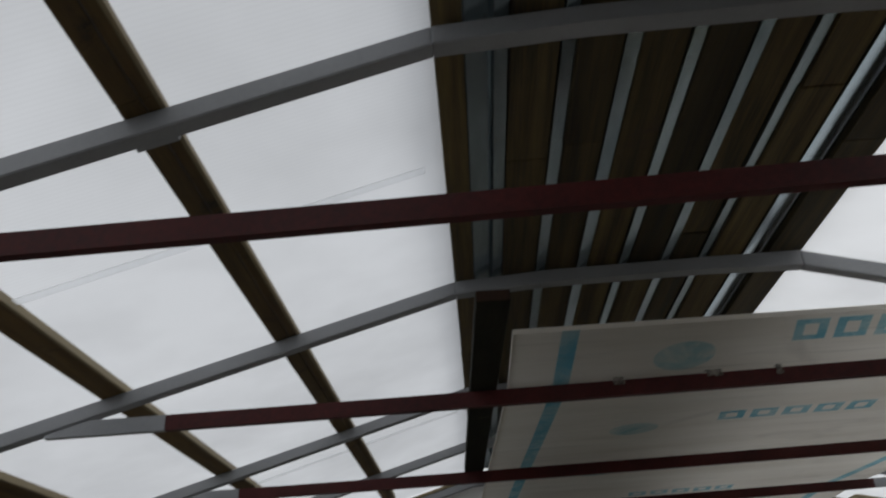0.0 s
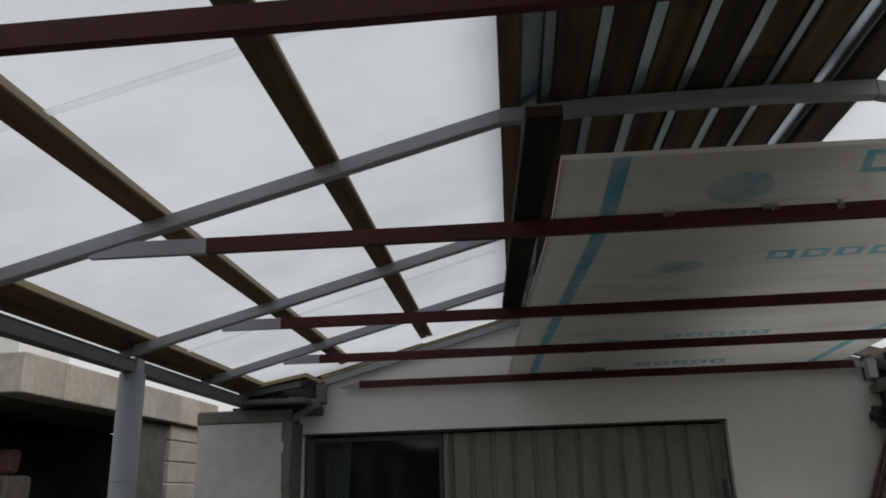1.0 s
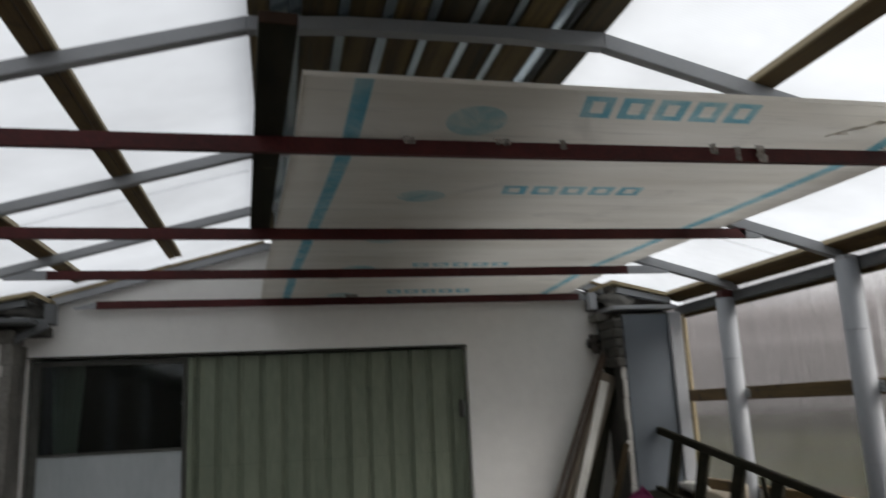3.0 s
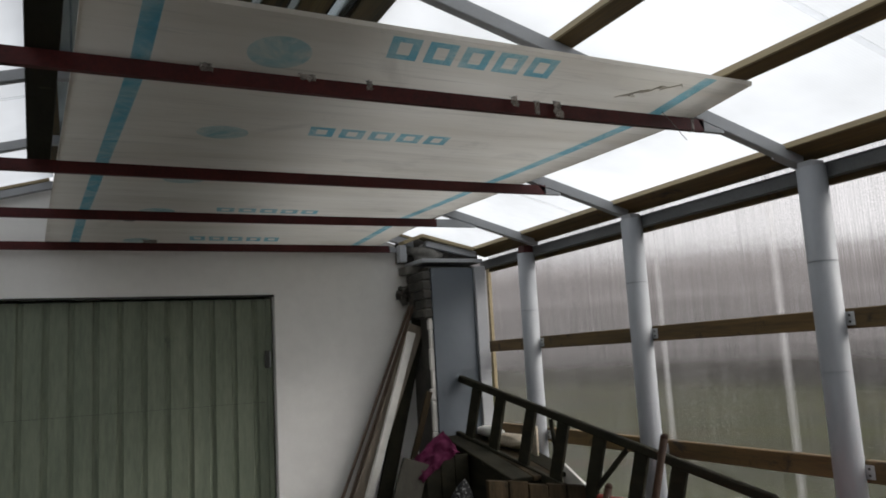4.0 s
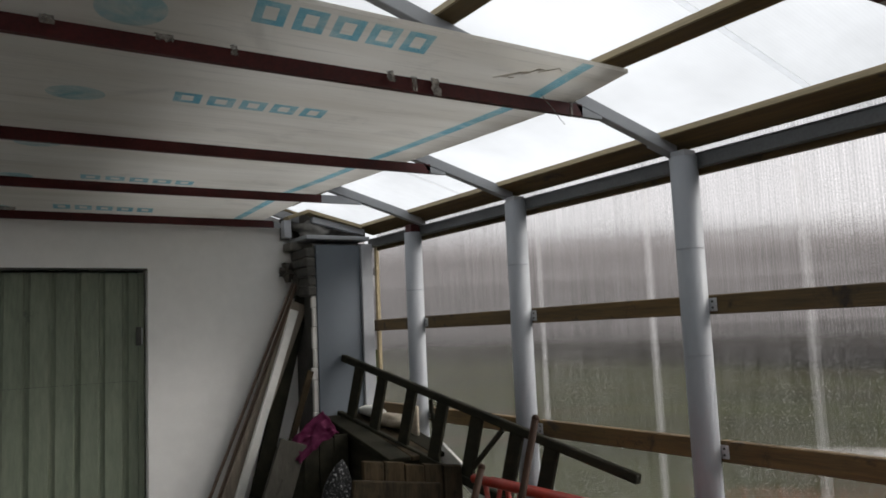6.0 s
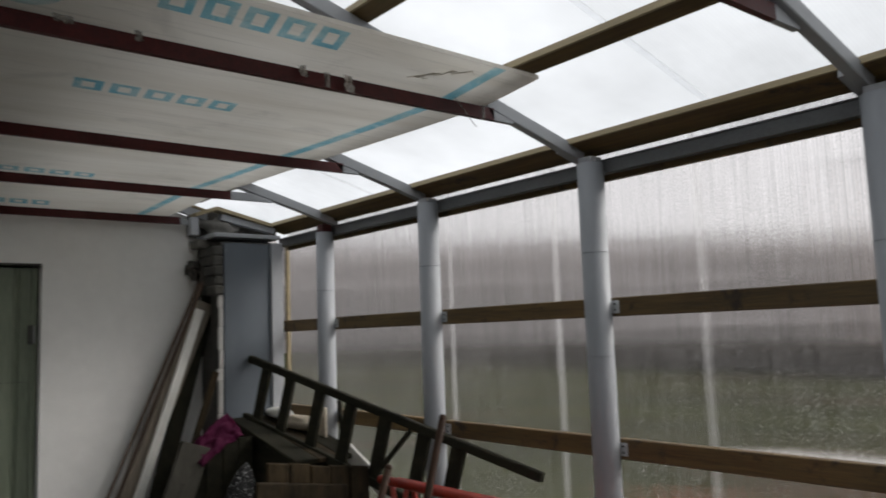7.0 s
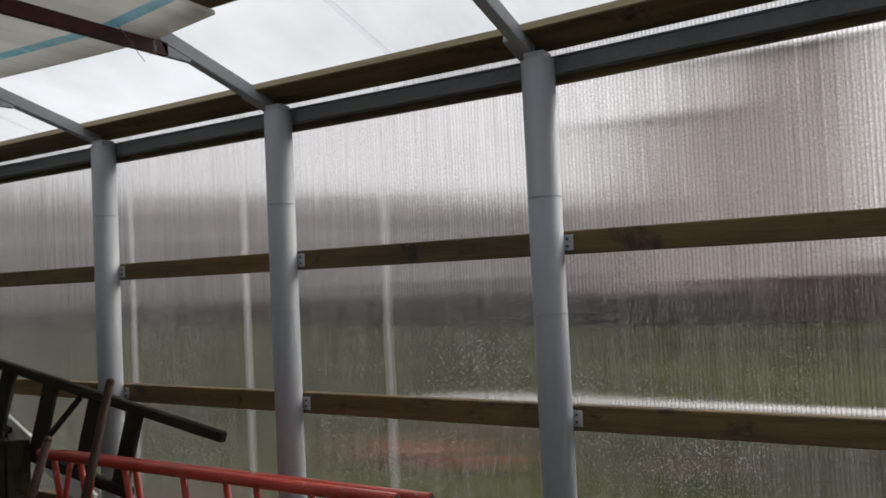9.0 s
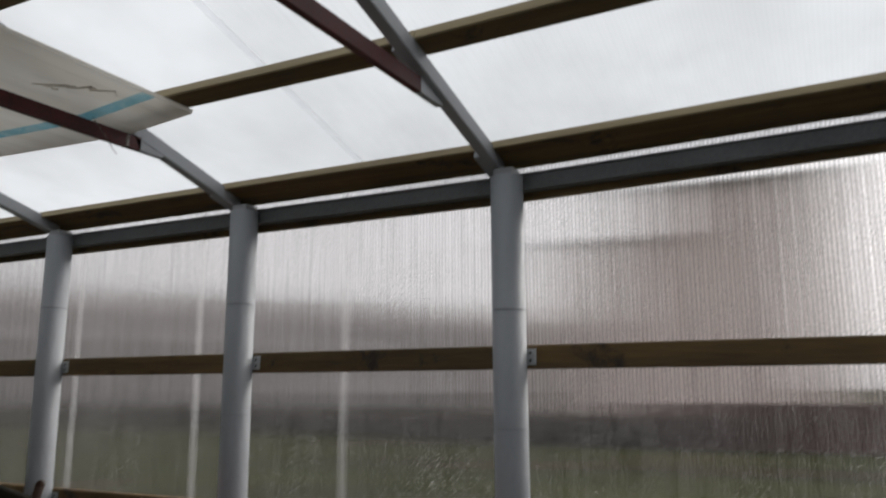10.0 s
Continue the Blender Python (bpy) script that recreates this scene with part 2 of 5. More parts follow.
TIMBER = surface("impregnated_timber", (0.068, 0.042, 0.015), (0.165, 0.104, 0.037), 0.7, grain=(9, 0.6, 9), size=3.0, fine=14, bump=0.35, wear=(0.030, 0.020, 0.012), wear_at=0.57, wear_size=5.5, random_shift=0.16)
PALE_TIMBER = surface("pale_pine_and_lit_edge", (0.25, 0.20, 0.115), (0.35, 0.285, 0.165), 0.7, grain=(9, 0.5, 9), size=3.0, fine=14, bump=0.3)
DECK = surface("weathered_deck_boards", (0.024, 0.017, 0.007), (0.135, 0.096, 0.036), 0.75, grain=(10, 0.4, 6), size=2.6, fine=16, bump=0.4, wear=(0.07, 0.045, 0.03), wear_at=0.6, wear_size=3, random_shift=0.5)
DARK_WOOD = surface("dark_old_wood", (0.010, 0.010, 0.006), (0.026, 0.024, 0.014), 0.85, grain=(4, 1, 4), size=4, fine=22, bump=0.5, wear=(0.075, 0.066, 0.045), wear_at=0.66, spec=0.18)
GREY_WOOD = surface("weathered_grey_wood", (0.012, 0.009, 0.005), (0.052, 0.037, 0.020), 0.9, grain=(3, 3, 0.6), size=6, fine=30, bump=0.6, wear=(0.012, 0.010, 0.007), wear_at=0.58, random_shift=0.25, spec=0.15)
PLANK_GREY = surface("damp_grey_plank", (0.040, 0.038, 0.030), (0.070, 0.066, 0.054), 0.85, grain=(3, 3, 0.5), size=6, fine=30, bump=0.4, wear=(0.028, 0.026, 0.020), wear_at=0.6, spec=0.2)
HANDLE_WOOD = surface("varnished_handle_wood", (0.022, 0.010, 0.005), (0.046, 0.021, 0.010), 0.7, spec=0.25, grain=(6, 6, 0.6), size=5, fine=25, bump=0.2)
BROWN_BOARD = surface("brown_painted_board", (0.10, 0.065, 0.045), (0.15, 0.10, 0.072), 0.6, grain=(5, 5, 0.5), size=4, fine=24, bump=0.2)
WORN_BOARD = surface("worn_grey_brown_board", (0.17, 0.138, 0.105), (0.28, 0.235, 0.185), 0.75, grain=(5, 5, 0.4), size=4, fine=24, bump=0.3, wear=(0.09, 0.07, 0.05), wear_at=0.62)
PLASTER = surface("white_limewash", (0.845, 0.835, 0.805), (0.87, 0.86, 0.83), 0.85, size=0.7, fine=9, bump=0.12, wear=(0.79, 0.775, 0.75), wear_at=0.60, wear_size=0.7, mottle=0.10)
# greyer and darker than the limewash of the house wall
PIER_PLASTER = surface("grey_white_plaster", (0.50, 0.485, 0.455), (0.62, 0.605, 0.575), 0.85, size=1.5, fine=12, bump=0.2, wear=(0.36, 0.345, 0.31), wear_at=0.64, wear_size=2.5, mottle=0.2)
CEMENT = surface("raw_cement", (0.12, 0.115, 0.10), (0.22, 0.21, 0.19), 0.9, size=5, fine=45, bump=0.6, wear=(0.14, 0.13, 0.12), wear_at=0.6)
DARK_CEMENT = surface("plain_dark_cement", (0.035, 0.034, 0.030), (0.085, 0.08, 0.07), 0.9, size=8, fine=45, bump=0.7)
PIER_BLUE = surface("blue_grey_paint", (0.086, 0.102, 0.118), (0.106, 0.124, 0.143), 0.7, size=2, fine=25, bump=0.2, wear=(0.33, 0.34, 0.36), wear_at=0.70, wear_size=7, mottle=0.10)
GATE_GREEN = surface("green_painted_sheet", (0.16, 0.19, 0.135), (0.215, 0.245, 0.178), 0.5, grain=(2, 2, 0.3), size=4, fine=30, bump=0.12, wear=(0.11, 0.13, 0.10), wear_at=0.66, wear_size=5)
DOOR_GREY = surface("pale_grey_door_paint", (0.34, 0.375, 0.385), (0.42, 0.455, 0.465), 0.5, grain=(2, 2, 0.4), size=4, fine=30, bump=0.1, mottle=0.10)
DARK_FRAME = surface("dark_door_frame", (0.05, 0.052, 0.045), (0.09, 0.09, 0.08), 0.6, size=6, fine=40, bump=0.25, wear=(0.2, 0.2, 0.19), wear_at=0.7)
BRASS = surface("worn_brass", (0.55, 0.40, 0.16), (0.68, 0.52, 0.24), 0.3, 1.0, bump=0.1)
CONCRETE = surface("concrete_floor", (0.16, 0.155, 0.146), (0.23, 0.224, 0.21), 0.85, size=2, fine=40, bump=0.4, wear=(0.16, 0.155, 0.15), wear_at=0.62, wear_size=2)
STONE = surface("pale_stone_slab", (0.25, 0.228, 0.19), (0.36, 0.332, 0.285), 0.85, size=3, fine=30, bump=0.4, random_shift=0.1)
PALE_WALL = surface("pale_render", (0.66, 0.65, 0.62), (0.76, 0.75, 0.72), 0.85, size=1, fine=20, bump=0.2)
# near-black that stands for unlit depth in openings and behind doors
SHADE_WALL = surface("painted_shade", (0.006, 0.008, 0.007), (0.014, 0.017, 0.015), 0.9, size=3, fine=20, bump=0.2, spec=0.05)
# red kept very dark, with the opening's shade in the colour
SHADED_RED = surface("shaded_red_tarpaulin", (0.035, 0.012, 0.008), (0.062, 0.021, 0.014), 0.8, size=6, fine=30, bump=0.3)
PINK_WALL = surface("pinkish_render", (0.74, 0.62, 0.575), (0.84, 0.72, 0.675), 0.9, size=0.4, fine=6, bump=0.2)
ROOF_TILE = surface("grey_roof", (0.30, 0.285, 0.28), (0.42, 0.40, 0.39), 0.8, size=0.6, fine=8, bump=0.3)
BRICK_RED = surface("dark_red_brick", (0.040, 0.016, 0.012), (0.085, 0.034, 0.026), 0.9, size=1.0, fine=12, bump=0.5, random_shift=0.3)
HEDGE = surface("dark_hedge", (0.018, 0.017, 0.014), (0.06, 0.052, 0.044), 1.0, spec=0.05, size=1.2, fine=9, bump=0.8, random_shift=0.3)
# woods coloured pale, which puts the distance haze into the colour
WOODS = surface("hazy_far_woods", (0.31, 0.288, 0.285), (0.46, 0.43, 0.42), 0.95, size=0.15, fine=1.5, bump=0.6)
GRASS = surface("grass", (0.007, 0.010, 0.003), (0.050, 0.060, 0.012), 1.0, spec=0.03, grain=(1, 0.3, 1), size=0.30, fine=1.1, bump=0.6, wear=(0.075, 0.046, 0.026), wear_at=0.54, wear_size=0.35)
CLAY_RED = surface("red_clay_brick", (0.26, 0.055, 0.032), (0.38, 0.09, 0.055), 0.85, size=6, fine=40, bump=0.4, random_shift=0.3)
MAGENTA = surface("magenta_cloth", (0.050, 0.004, 0.022), (0.085, 0.007, 0.038), 0.9, spec=0.2, size=12, fine=120, bump=0.4)
BEIGE = surface("beige_sacking", (0.42, 0.36, 0.27), (0.55, 0.49, 0.39), 0.8, size=9, fine=60, bump=0.5)
WHITE_PAINT = surface("old_white_paint", (0.72, 0.71, 0.66), (0.80, 0.79, 0.74), 0.5, size=6, fine=40, bump=0.15, wear=(0.38, 0.36, 0.31), wear_at=0.72, wear_size=12, mottle=0.1)
SPECKLE = surface("speckled_net_sack", (0.010, 0.010, 0.010), (0.024, 0.024, 0.024), 0.8, size=20, fine=60, bump=0.5, spec=0.2, wear=(0.36, 0.36, 0.36), wear_at=0.54, wear_size=60)
TAPE = surface("clear_packing_tape", (0.34, 0.31, 0.28), (0.50, 0.46, 0.42), 0.2, size=20, fine=90, bump=0.5)
tn, tlk = TAPE.node_tree.nodes, TAPE.node_tree.links
tape_out = [q for q in tn if q.bl_idname == "ShaderNodeOutputMaterial"][0]
tape_body = [q for q in tn if q.bl_idname == "ShaderNodeBsdfPrincipled"][0]
tape_clear, tape_mix = tn.new("ShaderNodeBsdfTransparent"), tn.new("ShaderNodeMixShader")
tape_mix.inputs[0].default_value = 0.5
tlk.new(tape_clear.outputs[0], tape_mix.inputs[1])
tlk.new(tape_body.outputs[0], tape_mix.inputs[2])
tlk.new(tape_mix.outputs[0], tape_out.inputs["Surface"])
RAG_AND_SHADE = surface("dark_rag_and_shade", (0.03, 0.028, 0.024), (0.08, 0.07, 0.06), 0.95, size=20, fine=70, bump=0.8)


def glass_dark():
    m, n, l = nodes_of("dim_glass")
    g = n.new("ShaderNodeBsdfPrincipled")
    g.inputs["Base Color"].default_value = (0.42, 0.52, 0.48, 1)
    g.inputs["Transmission Weight"].default_value, g.inputs["Roughness"].default_value = 1.0, 0.06
    o = n.new("ShaderNodeOutputMaterial")
    l.new(g.outputs[0], o.inputs["Surface"])
    return m


GLASS = glass_dark()


def clear_plastic():
    m, n, l = nodes_of("clear_polycarbonate")
    t = n.new("ShaderNodeBsdfTransparent")
    t.inputs["Color"].default_value = (0.93, 0.94, 0.95, 1)
    g = n.new("ShaderNodeBsdfGlossy")
    g.inputs["Roughness"].default_value = 0.2
    mx = n.new("ShaderNodeMixShader")
    mx.inputs[0].default_value = 0.06
    l.new(t.outputs[0], mx.inputs[1])
    l.new(g.outputs[0], mx.inputs[2])
    o = n.new("ShaderNodeOutputMaterial")
    l.new(mx.outputs[0], o.inputs["Surface"])
    return m


CLEAR = clear_plastic()


def milky_strip(name, lo, hi):
    m, n, l = nodes_of(name)
    t = n.new("ShaderNodeBsdfTransparent")
    d = n.new("ShaderNodeBsdfTranslucent")
    d.inputs["Color"].default_value = (0.92, 0.93, 0.94, 1)
    mx = n.new("ShaderNodeMixShader")
    l.new(ramp(n, l, tex(n, l, (1, 1, 0.2), 6.0), [(0.3, (lo,) * 3), (0.7, (hi,) * 3)]), mx.inputs[0])
    l.new(t.outputs[0], mx.inputs[1])
    l.new(d.outputs[0], mx.inputs[2])
    o = n.new("ShaderNodeOutputMaterial")
    l.new(mx.outputs[0], o.inputs["Surface"])
    return m


JOINT = milky_strip("milky_joint_plastic", 0.04, 0.12)
ROOF_JOINT = milky_strip("grey_joint_plastic", 0.45, 0.70)


# ---- mesh helpers ----
def link(name, bm, material, smooth=False):
    me = bpy.data.meshes.new(name)
    bmesh.ops.recalc_face_normals(bm, faces=bm.faces)
    bm.to_mesh(me)
    bm.free()
    me.materials.append(material)
    if smooth:
        for p in me.polygons:
            p.use_smooth = True
    return new(name, me)


def part(name, bm, material, parent, label="", smooth=False):
    ob = link(name, bm, material, smooth)
    ob.parent = parent
    if label:
        tagged(ob, label)
    return ob


def thing(name, label, category, group="", kind=""):
    return tagged(new(name), label, category, group, kind)


def stand(top, loc):
    """Puts the Empty of a finished thing at its base without moving its parts."""
    top.location = loc
    inv = Matrix.Translation(loc).inverted()
    for c in top.children:
        c.matrix_parent_inverse = inv
    return top


def structure(name, bm, material, label, category, smooth=False):
    return tagged(link(name, bm, material, smooth), label, category, kind="structure")


def bevel(bm, geom_faces, width):
    if width > 0:
        edges = {e for f in geom_faces for e in f.edges}
        bmesh.ops.bevel(bm, geom=list(edges), offset=width, segments=1, affect="EDGES", profile=0.7)


def box(bm, lo, hi, bev=0.003, m=None):
    """A bevelled box between two corners, turned by m."""
    lo, hi = Vector(lo), Vector(hi)
    mid, size = (lo + hi) / 2, hi - lo
    t = bmesh.new()
    bmesh.ops.create_cube(t, size=1.0, matrix=Matrix.Translation(mid) @ Matrix.Diagonal((*size, 1)))
    bevel(t, t.faces, bev)
    if m is not None:
        t.transform(m)
    me = bpy.data.meshes.new("tmp")
    t.to_mesh(me)
    t.free()
    bm.from_mesh(me)
    bpy.data.meshes.remove(me)
    return bm


def axis_frame(a, b, up=(0, 0, 1)):
    a, b = Vector(a), Vector(b)
    x = (b - a).normalized()
    y = Vector(up).cross(x).normalized()
    z = x.cross(y)
    m = Matrix((x, y, z)).transposed().to_4x4()
    m.translation = a
    return m, (b - a).length


def beam(bm, a, b, w, h, bev=0.003, up=(0, 0, 1), taper=1.0):
    """A bar from a to b, w wide across and h high along up."""
    m, n = axis_frame(a, b, up)
    t = bmesh.new()
    box(t, (0, -w / 2, -h / 2), (n, w / 2, h / 2), bev)
    if taper != 1.0:
        for v in t.verts:
            k = 1 + (taper - 1) * v.co.x / n
            v.co.y *= k
            v.co.z *= k
    t.transform(m)
    me = bpy.data.meshes.new("tmp")
    t.to_mesh(me)
    t.free()
    bm.from_mesh(me)
    bpy.data.meshes.remove(me)
    return bm


def rod(bm, a, b, r, r2=None, seg=16, caps=True):
    m, n = axis_frame(a, b, (0.31, 0.2, 0.93) if abs((Vector(b) - Vector(a)).normalized().z) < 0.9 else (1, 0, 0))
    bmesh.ops.create_cone(bm, cap_ends=caps, segments=seg, radius1=r, radius2=r if r2 is None else r2, depth=n,
                          matrix=m @ Matrix.Translation((n / 2, 0, 0)) @ pose(0, 0, 0, 0, 90, 0))
    return bm


def prism(bm, outline, axis, lo, hi):
    """A flat outline (two coordinates a point) pushed from lo to hi along an axis."""
    def at(p, d):
        return {0: (d, p[0], p[1]), 1: (p[0], d, p[1]), 2: (p[0], p[1], d)}[axis]
    a = [bm.verts.new(at(p, lo)) for p in outline]
    b = [bm.verts.new(at(p, hi)) for p in outline]
    bm.faces.new(a)
    bm.faces.new(list(reversed(b)))
    for i in range(len(a)):
        j = (i + 1) % len(a)
        bm.faces.new((a[i], b[i], b[j], a[j]))
    return bm


def lumpy(bm, centre, size, seed, rough=0.18, sub=3):
    """A crumpled lump."""
    t = bmesh.new()
    bmesh.ops.create_icosphere(t, subdivisions=sub, radius=0.5)
    for v in t.verts:
        k = 1 + rough * 2 * noise.noise(v.co * 3.1 + Vector((seed, 0, 0))) + rough * noise.noise(v.co * 8 + Vector((0, seed, 0)))
        v.co = Vector((v.co.x * size[0], v.co.y * size[1], v.co.z * size[2])) * k + Vector(centre)
    me = bpy.data.meshes.new("tmp")
    t.to_mesh(me)
    t.free()
    bm.from_mesh(me)
    bpy.data.meshes.remove(me)
    return bm


# ---- plan ----
CX = 0.405                    # middle of the canopy
HALF_TOP, SLOPE = 0.55, 0.280   # half of the flat top; fall of the rafters
TOP_Z = 2.699                 # underside of the flat top at its middle
TUBE_W = 0.040
TRUSS_Y = [-6.35, -5.22, -3.910, -2.780, -1.685, -0.755, -0.035]
POST_Y = [-6.35, -5.23, -3.975, -2.847, -1.752, -0.700]
POST_X, POST_R = 2.605, 0.055
LEFT_POST_X = -1.815
Y_NEAR = -8.58
EAVE = 2.34                   # half width of the roof at the eaves


def under(dx, side=-1):
    """Underside of a rafter at a distance from the middle, on the west (-1) or the east (1) slope."""
    return 2.681 - 0.273 * (dx - HALF_TOP) if side < 0 else 2.685 - 0.281 * (dx - HALF_TOP)


BREAK = -3.95                 # south of this truss the east eaves climb a little


def climb(y, side=1):
    return 0.020 * max(0.0, BREAK - y) if side > 0 else 0.0


def raise_south(bm):
    for v in bm.verts:
        v.co.z += climb(v.co.y)
    return bm


LAY = {-1: 0.046, 1: 0.054}   # upright height of the rafters on the west and the east slope

# ---- ground and floor ----
bm = bmesh.new()
bmesh.ops.create_grid(bm, x_segments=2, y_segments=2, size=400, matrix=Matrix.Translation((0, 0, -0.06)))
structure("ground", bm, GRASS, "wide lawn of short winter grass", "grass")
bm = bmesh.new()
box(bm, (-5.2, -9.0, -0.30), (2.80, 0.0, 0.0), 0.01)
structure("floor", bm, CONCRETE, "worn grey concrete slab under the canopy", "floor")

# ---- house wall with the doorway through it ----
bm = bmesh.new()
gable_z = under(HALF_TOP) - 0.055
box(bm, (1.142, 0, 0), (2.10, 0.28, 2.22), 0)
box(bm, (-1.62, 0, 0), (-1.490, 0.28, 2.22), 0)
box(bm, (-1.490, 0, 1.998), (1.142, 0.28, 2.22), 0)
prism(bm, [(-1.62, 2.22), (2.10, 2.22), (2.10, 2.30), (CX + HALF_TOP, gable_z), (CX - HALF_TOP, gable_z), (-1.62, 2.24)], 1, 0.0, 0.28)
structure("wall_north", bm, PLASTER, "white limewashed house wall with a wide doorway", "wall")
# ragged dark strip along the head of the opening
bm = bmesh.new()
rnd = random.Random(4)
x = -1.49
while x < 1.142:
    w = rnd.uniform(0.05, 0.13)
    box(bm, (x, 0.012, 1.990 - rnd.uniform(0.0, 0.007)), (min(x + w, 1.142), 0.06, 2.0), 0.002)
    x += w
structure("trim_door_head", bm, DARK_FRAME, "ragged dark edge over the doorway", "trim")

# dim passage behind the glazed door, its darkness put into near-black walls
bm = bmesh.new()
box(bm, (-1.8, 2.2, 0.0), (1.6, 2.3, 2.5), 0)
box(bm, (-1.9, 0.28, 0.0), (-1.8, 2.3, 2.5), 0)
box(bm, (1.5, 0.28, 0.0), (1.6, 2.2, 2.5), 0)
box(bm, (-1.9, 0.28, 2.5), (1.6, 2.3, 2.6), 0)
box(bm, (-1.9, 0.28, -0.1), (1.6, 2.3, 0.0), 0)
structure("wall_passage", bm, SHADE_WALL, "passage behind the doors, its walls coloured near-black for want of light", "wall")


# unseen end wall added behind the walk to keep out sky light and reflections
bm = bmesh.new()
box(bm, (-5.2, -8.9, -0.06), (2.9, -8.6, 2.85), 0.01)
structure("wall_south_unseen", bm, CEMENT, "unseen plain cement end wall added to cut the light", "wall")
# wall added out of view to block daylight from the open side
bm = bmesh.new()
box(bm, (-4.3, -8.6, -0.06), (-4.1, -0.8, 2.5), 0.01)
structure("wall_west_unseen", bm, CEMENT, "unseen plain cement wall added to block light from the west", "wall")


# ---- doors ----
def corrugated_gate():
    g = thing("sheet_metal_gate", "green painted ribbed sheet-metal gate leaf, shut, in the doorway", "gate")
    x0, x1, z0, z1, y = -0.587, 1.128, 0.03, 1.975, 0.07
    pitch, bm = 0.1315, bmesh.new()
    prof, x = [], x0
    while x < x1 - 0.02:
        for dx, dy in ((0.0, 0.0), (0.016, 0.0), (0.028, 0.016), (0.044, 0.016), (0.056, 0.0)):
            if x + dx < x1:
                prof.append((x + dx, y + dy))
        x += pitch
    prof.append((x1, y))
    for za, zb, push in ((z0, 1.322, 0.004), (1.324, z1, 0.0)):
        rows = [[bm.verts.new((px, py + push + d, zz)) for px, py in prof] for zz, d in ((za, 0), (zb, 0), (zb, 0.012), (za, 0.012))]
        for r in range(4):
            a, b = rows[r], rows[(r + 1) % 4]
            for i in range(len(prof) - 1):
                bm.faces.new((a[i], a[i + 1], b[i + 1], b[i]))
    part("ribbed_sheet", bm, GATE_GREEN, g)
    bm = bmesh.new()
    box(bm, (x0 - 0.012, y - 0.022, z0), (x0 + 0.022, y + 0.035, z1))
    part("edge_strip", bm, GATE_GREEN, g)
    bm = bmesh.new()
    box(bm, (x1 - 0.030, y - 0.010, z0), (x1 + 0.006, y + 0.035, z1))
    part("edge_strip", bm, GATE_GREEN, g)
    for z in (1.59, 0.45):
        bm = bmesh.new()
        rod(bm, (1.098, y - 0.022, z - 0.055), (1.098, y - 0.022, z + 0.055), 0.016, seg=12)
        h = part("hinge", bm, DARK_FRAME, g, "worn steel hinge with a pale edge")
        bm = bmesh.new()
        box(bm, (1.101, y - 0.026, z - 0.050), (1.121, y - 0.012, z + 0.050))
        part("hinge_leaf", bm, ZINC, h)
    return stand(g, (0.26, 0.07, 0.03))


corrugated_gate()


def glazed_door():
    d = thing("glazed_door", "pale grey door with a dark glass upper half and a brass knob", "door")
    x0, x1, y = -1.480, -0.605, 0.06
    for name, lo, hi in (("stile", (x0, y, 0.03), (x0 + 0.055, y + 0.05, 1.975)), ("stile", (x1 - 0.022, y, 0.03), (x1, y + 0.05, 1.975)),
                         ("top_rail", (x0 + 0.055, y, 1.945), (x1 - 0.022, y + 0.05, 1.975))):
        bm = bmesh.new()
        box(bm, lo, hi)
        part(name, bm, DARK_FRAME, d)
    bm = bmesh.new()
    box(bm, (x0 + 0.055, y + 0.004, 0.03), (x1 - 0.022, y + 0.046, 1.425))
    part("lower_panel", bm, DOOR_GREY, d, "pale grey painted panel")
    bm = bmesh.new()
    box(bm, (x0 + 0.055, y - 0.006, 1.425), (x1 - 0.022, y + 0.03, 1.440))
    part("glazing_bead", bm, DARK_FRAME, d)
    bm = bmesh.new()
    box(bm, (x0 + 0.055, y + 0.012, 1.44), (x1 - 0.022, y + 0.018, 1.945), 0)
    part("pane", bm, GLASS, d, "dark dusty glass")
    for z in (1.90, 1.70, 1.50):
        bm = bmesh.new()
        rod(bm, (x1 - 0.03, y - 0.006, z), (x1 - 0.03, y + 0.002, z), 0.005, seg=8)
        part("screw", bm, GALV, d)
    bm = bmesh.new()
    rod(bm, (-0.672, y + 0.004, 1.045), (-0.672, y - 0.03, 1.045), 0.010, seg=12)
    bmesh.ops.create_uvsphere(bm, u_segments=14, v_segments=8, radius=0.024, matrix=Matrix.Translation((-0.672, y - 0.045, 1.045)))
    k = part("knob", bm, BRASS, d, "round brass knob", True)
    bm = bmesh.new()
    rod(bm, (-0.672, y + 0.004, 1.045), (-0.672, y - 0.002, 1.045), 0.024, seg=18)
    part("rose", bm, BRASS, k)
    return stand(d, (-1.02, 0.06, 0.03))


glazed_door()
# folded sheet added so the glass shows its paler reflected band
bm = bmesh.new()
bmesh.ops.create_grid(bm, x_segments=40, y_segments=6, size=0.5)
for v in bm.verts:
    a, b = v.co.x, v.co.y
    v.co = Vector((-1.305 + 0.20 * a * (0.75 + 0.4 * b), 0.19 + 0.016 * math.sin(a * 31) + 0.01 * b, 1.60 + 0.74 * b))
bmesh.ops.solidify(bm, geom=bm.faces[:], thickness=0.002)
tagged(link("pale_band_sheet", bm, PIER_PLASTER, True), "grey folded sheet added behind the door glass for a reflected pale band", "curtain")

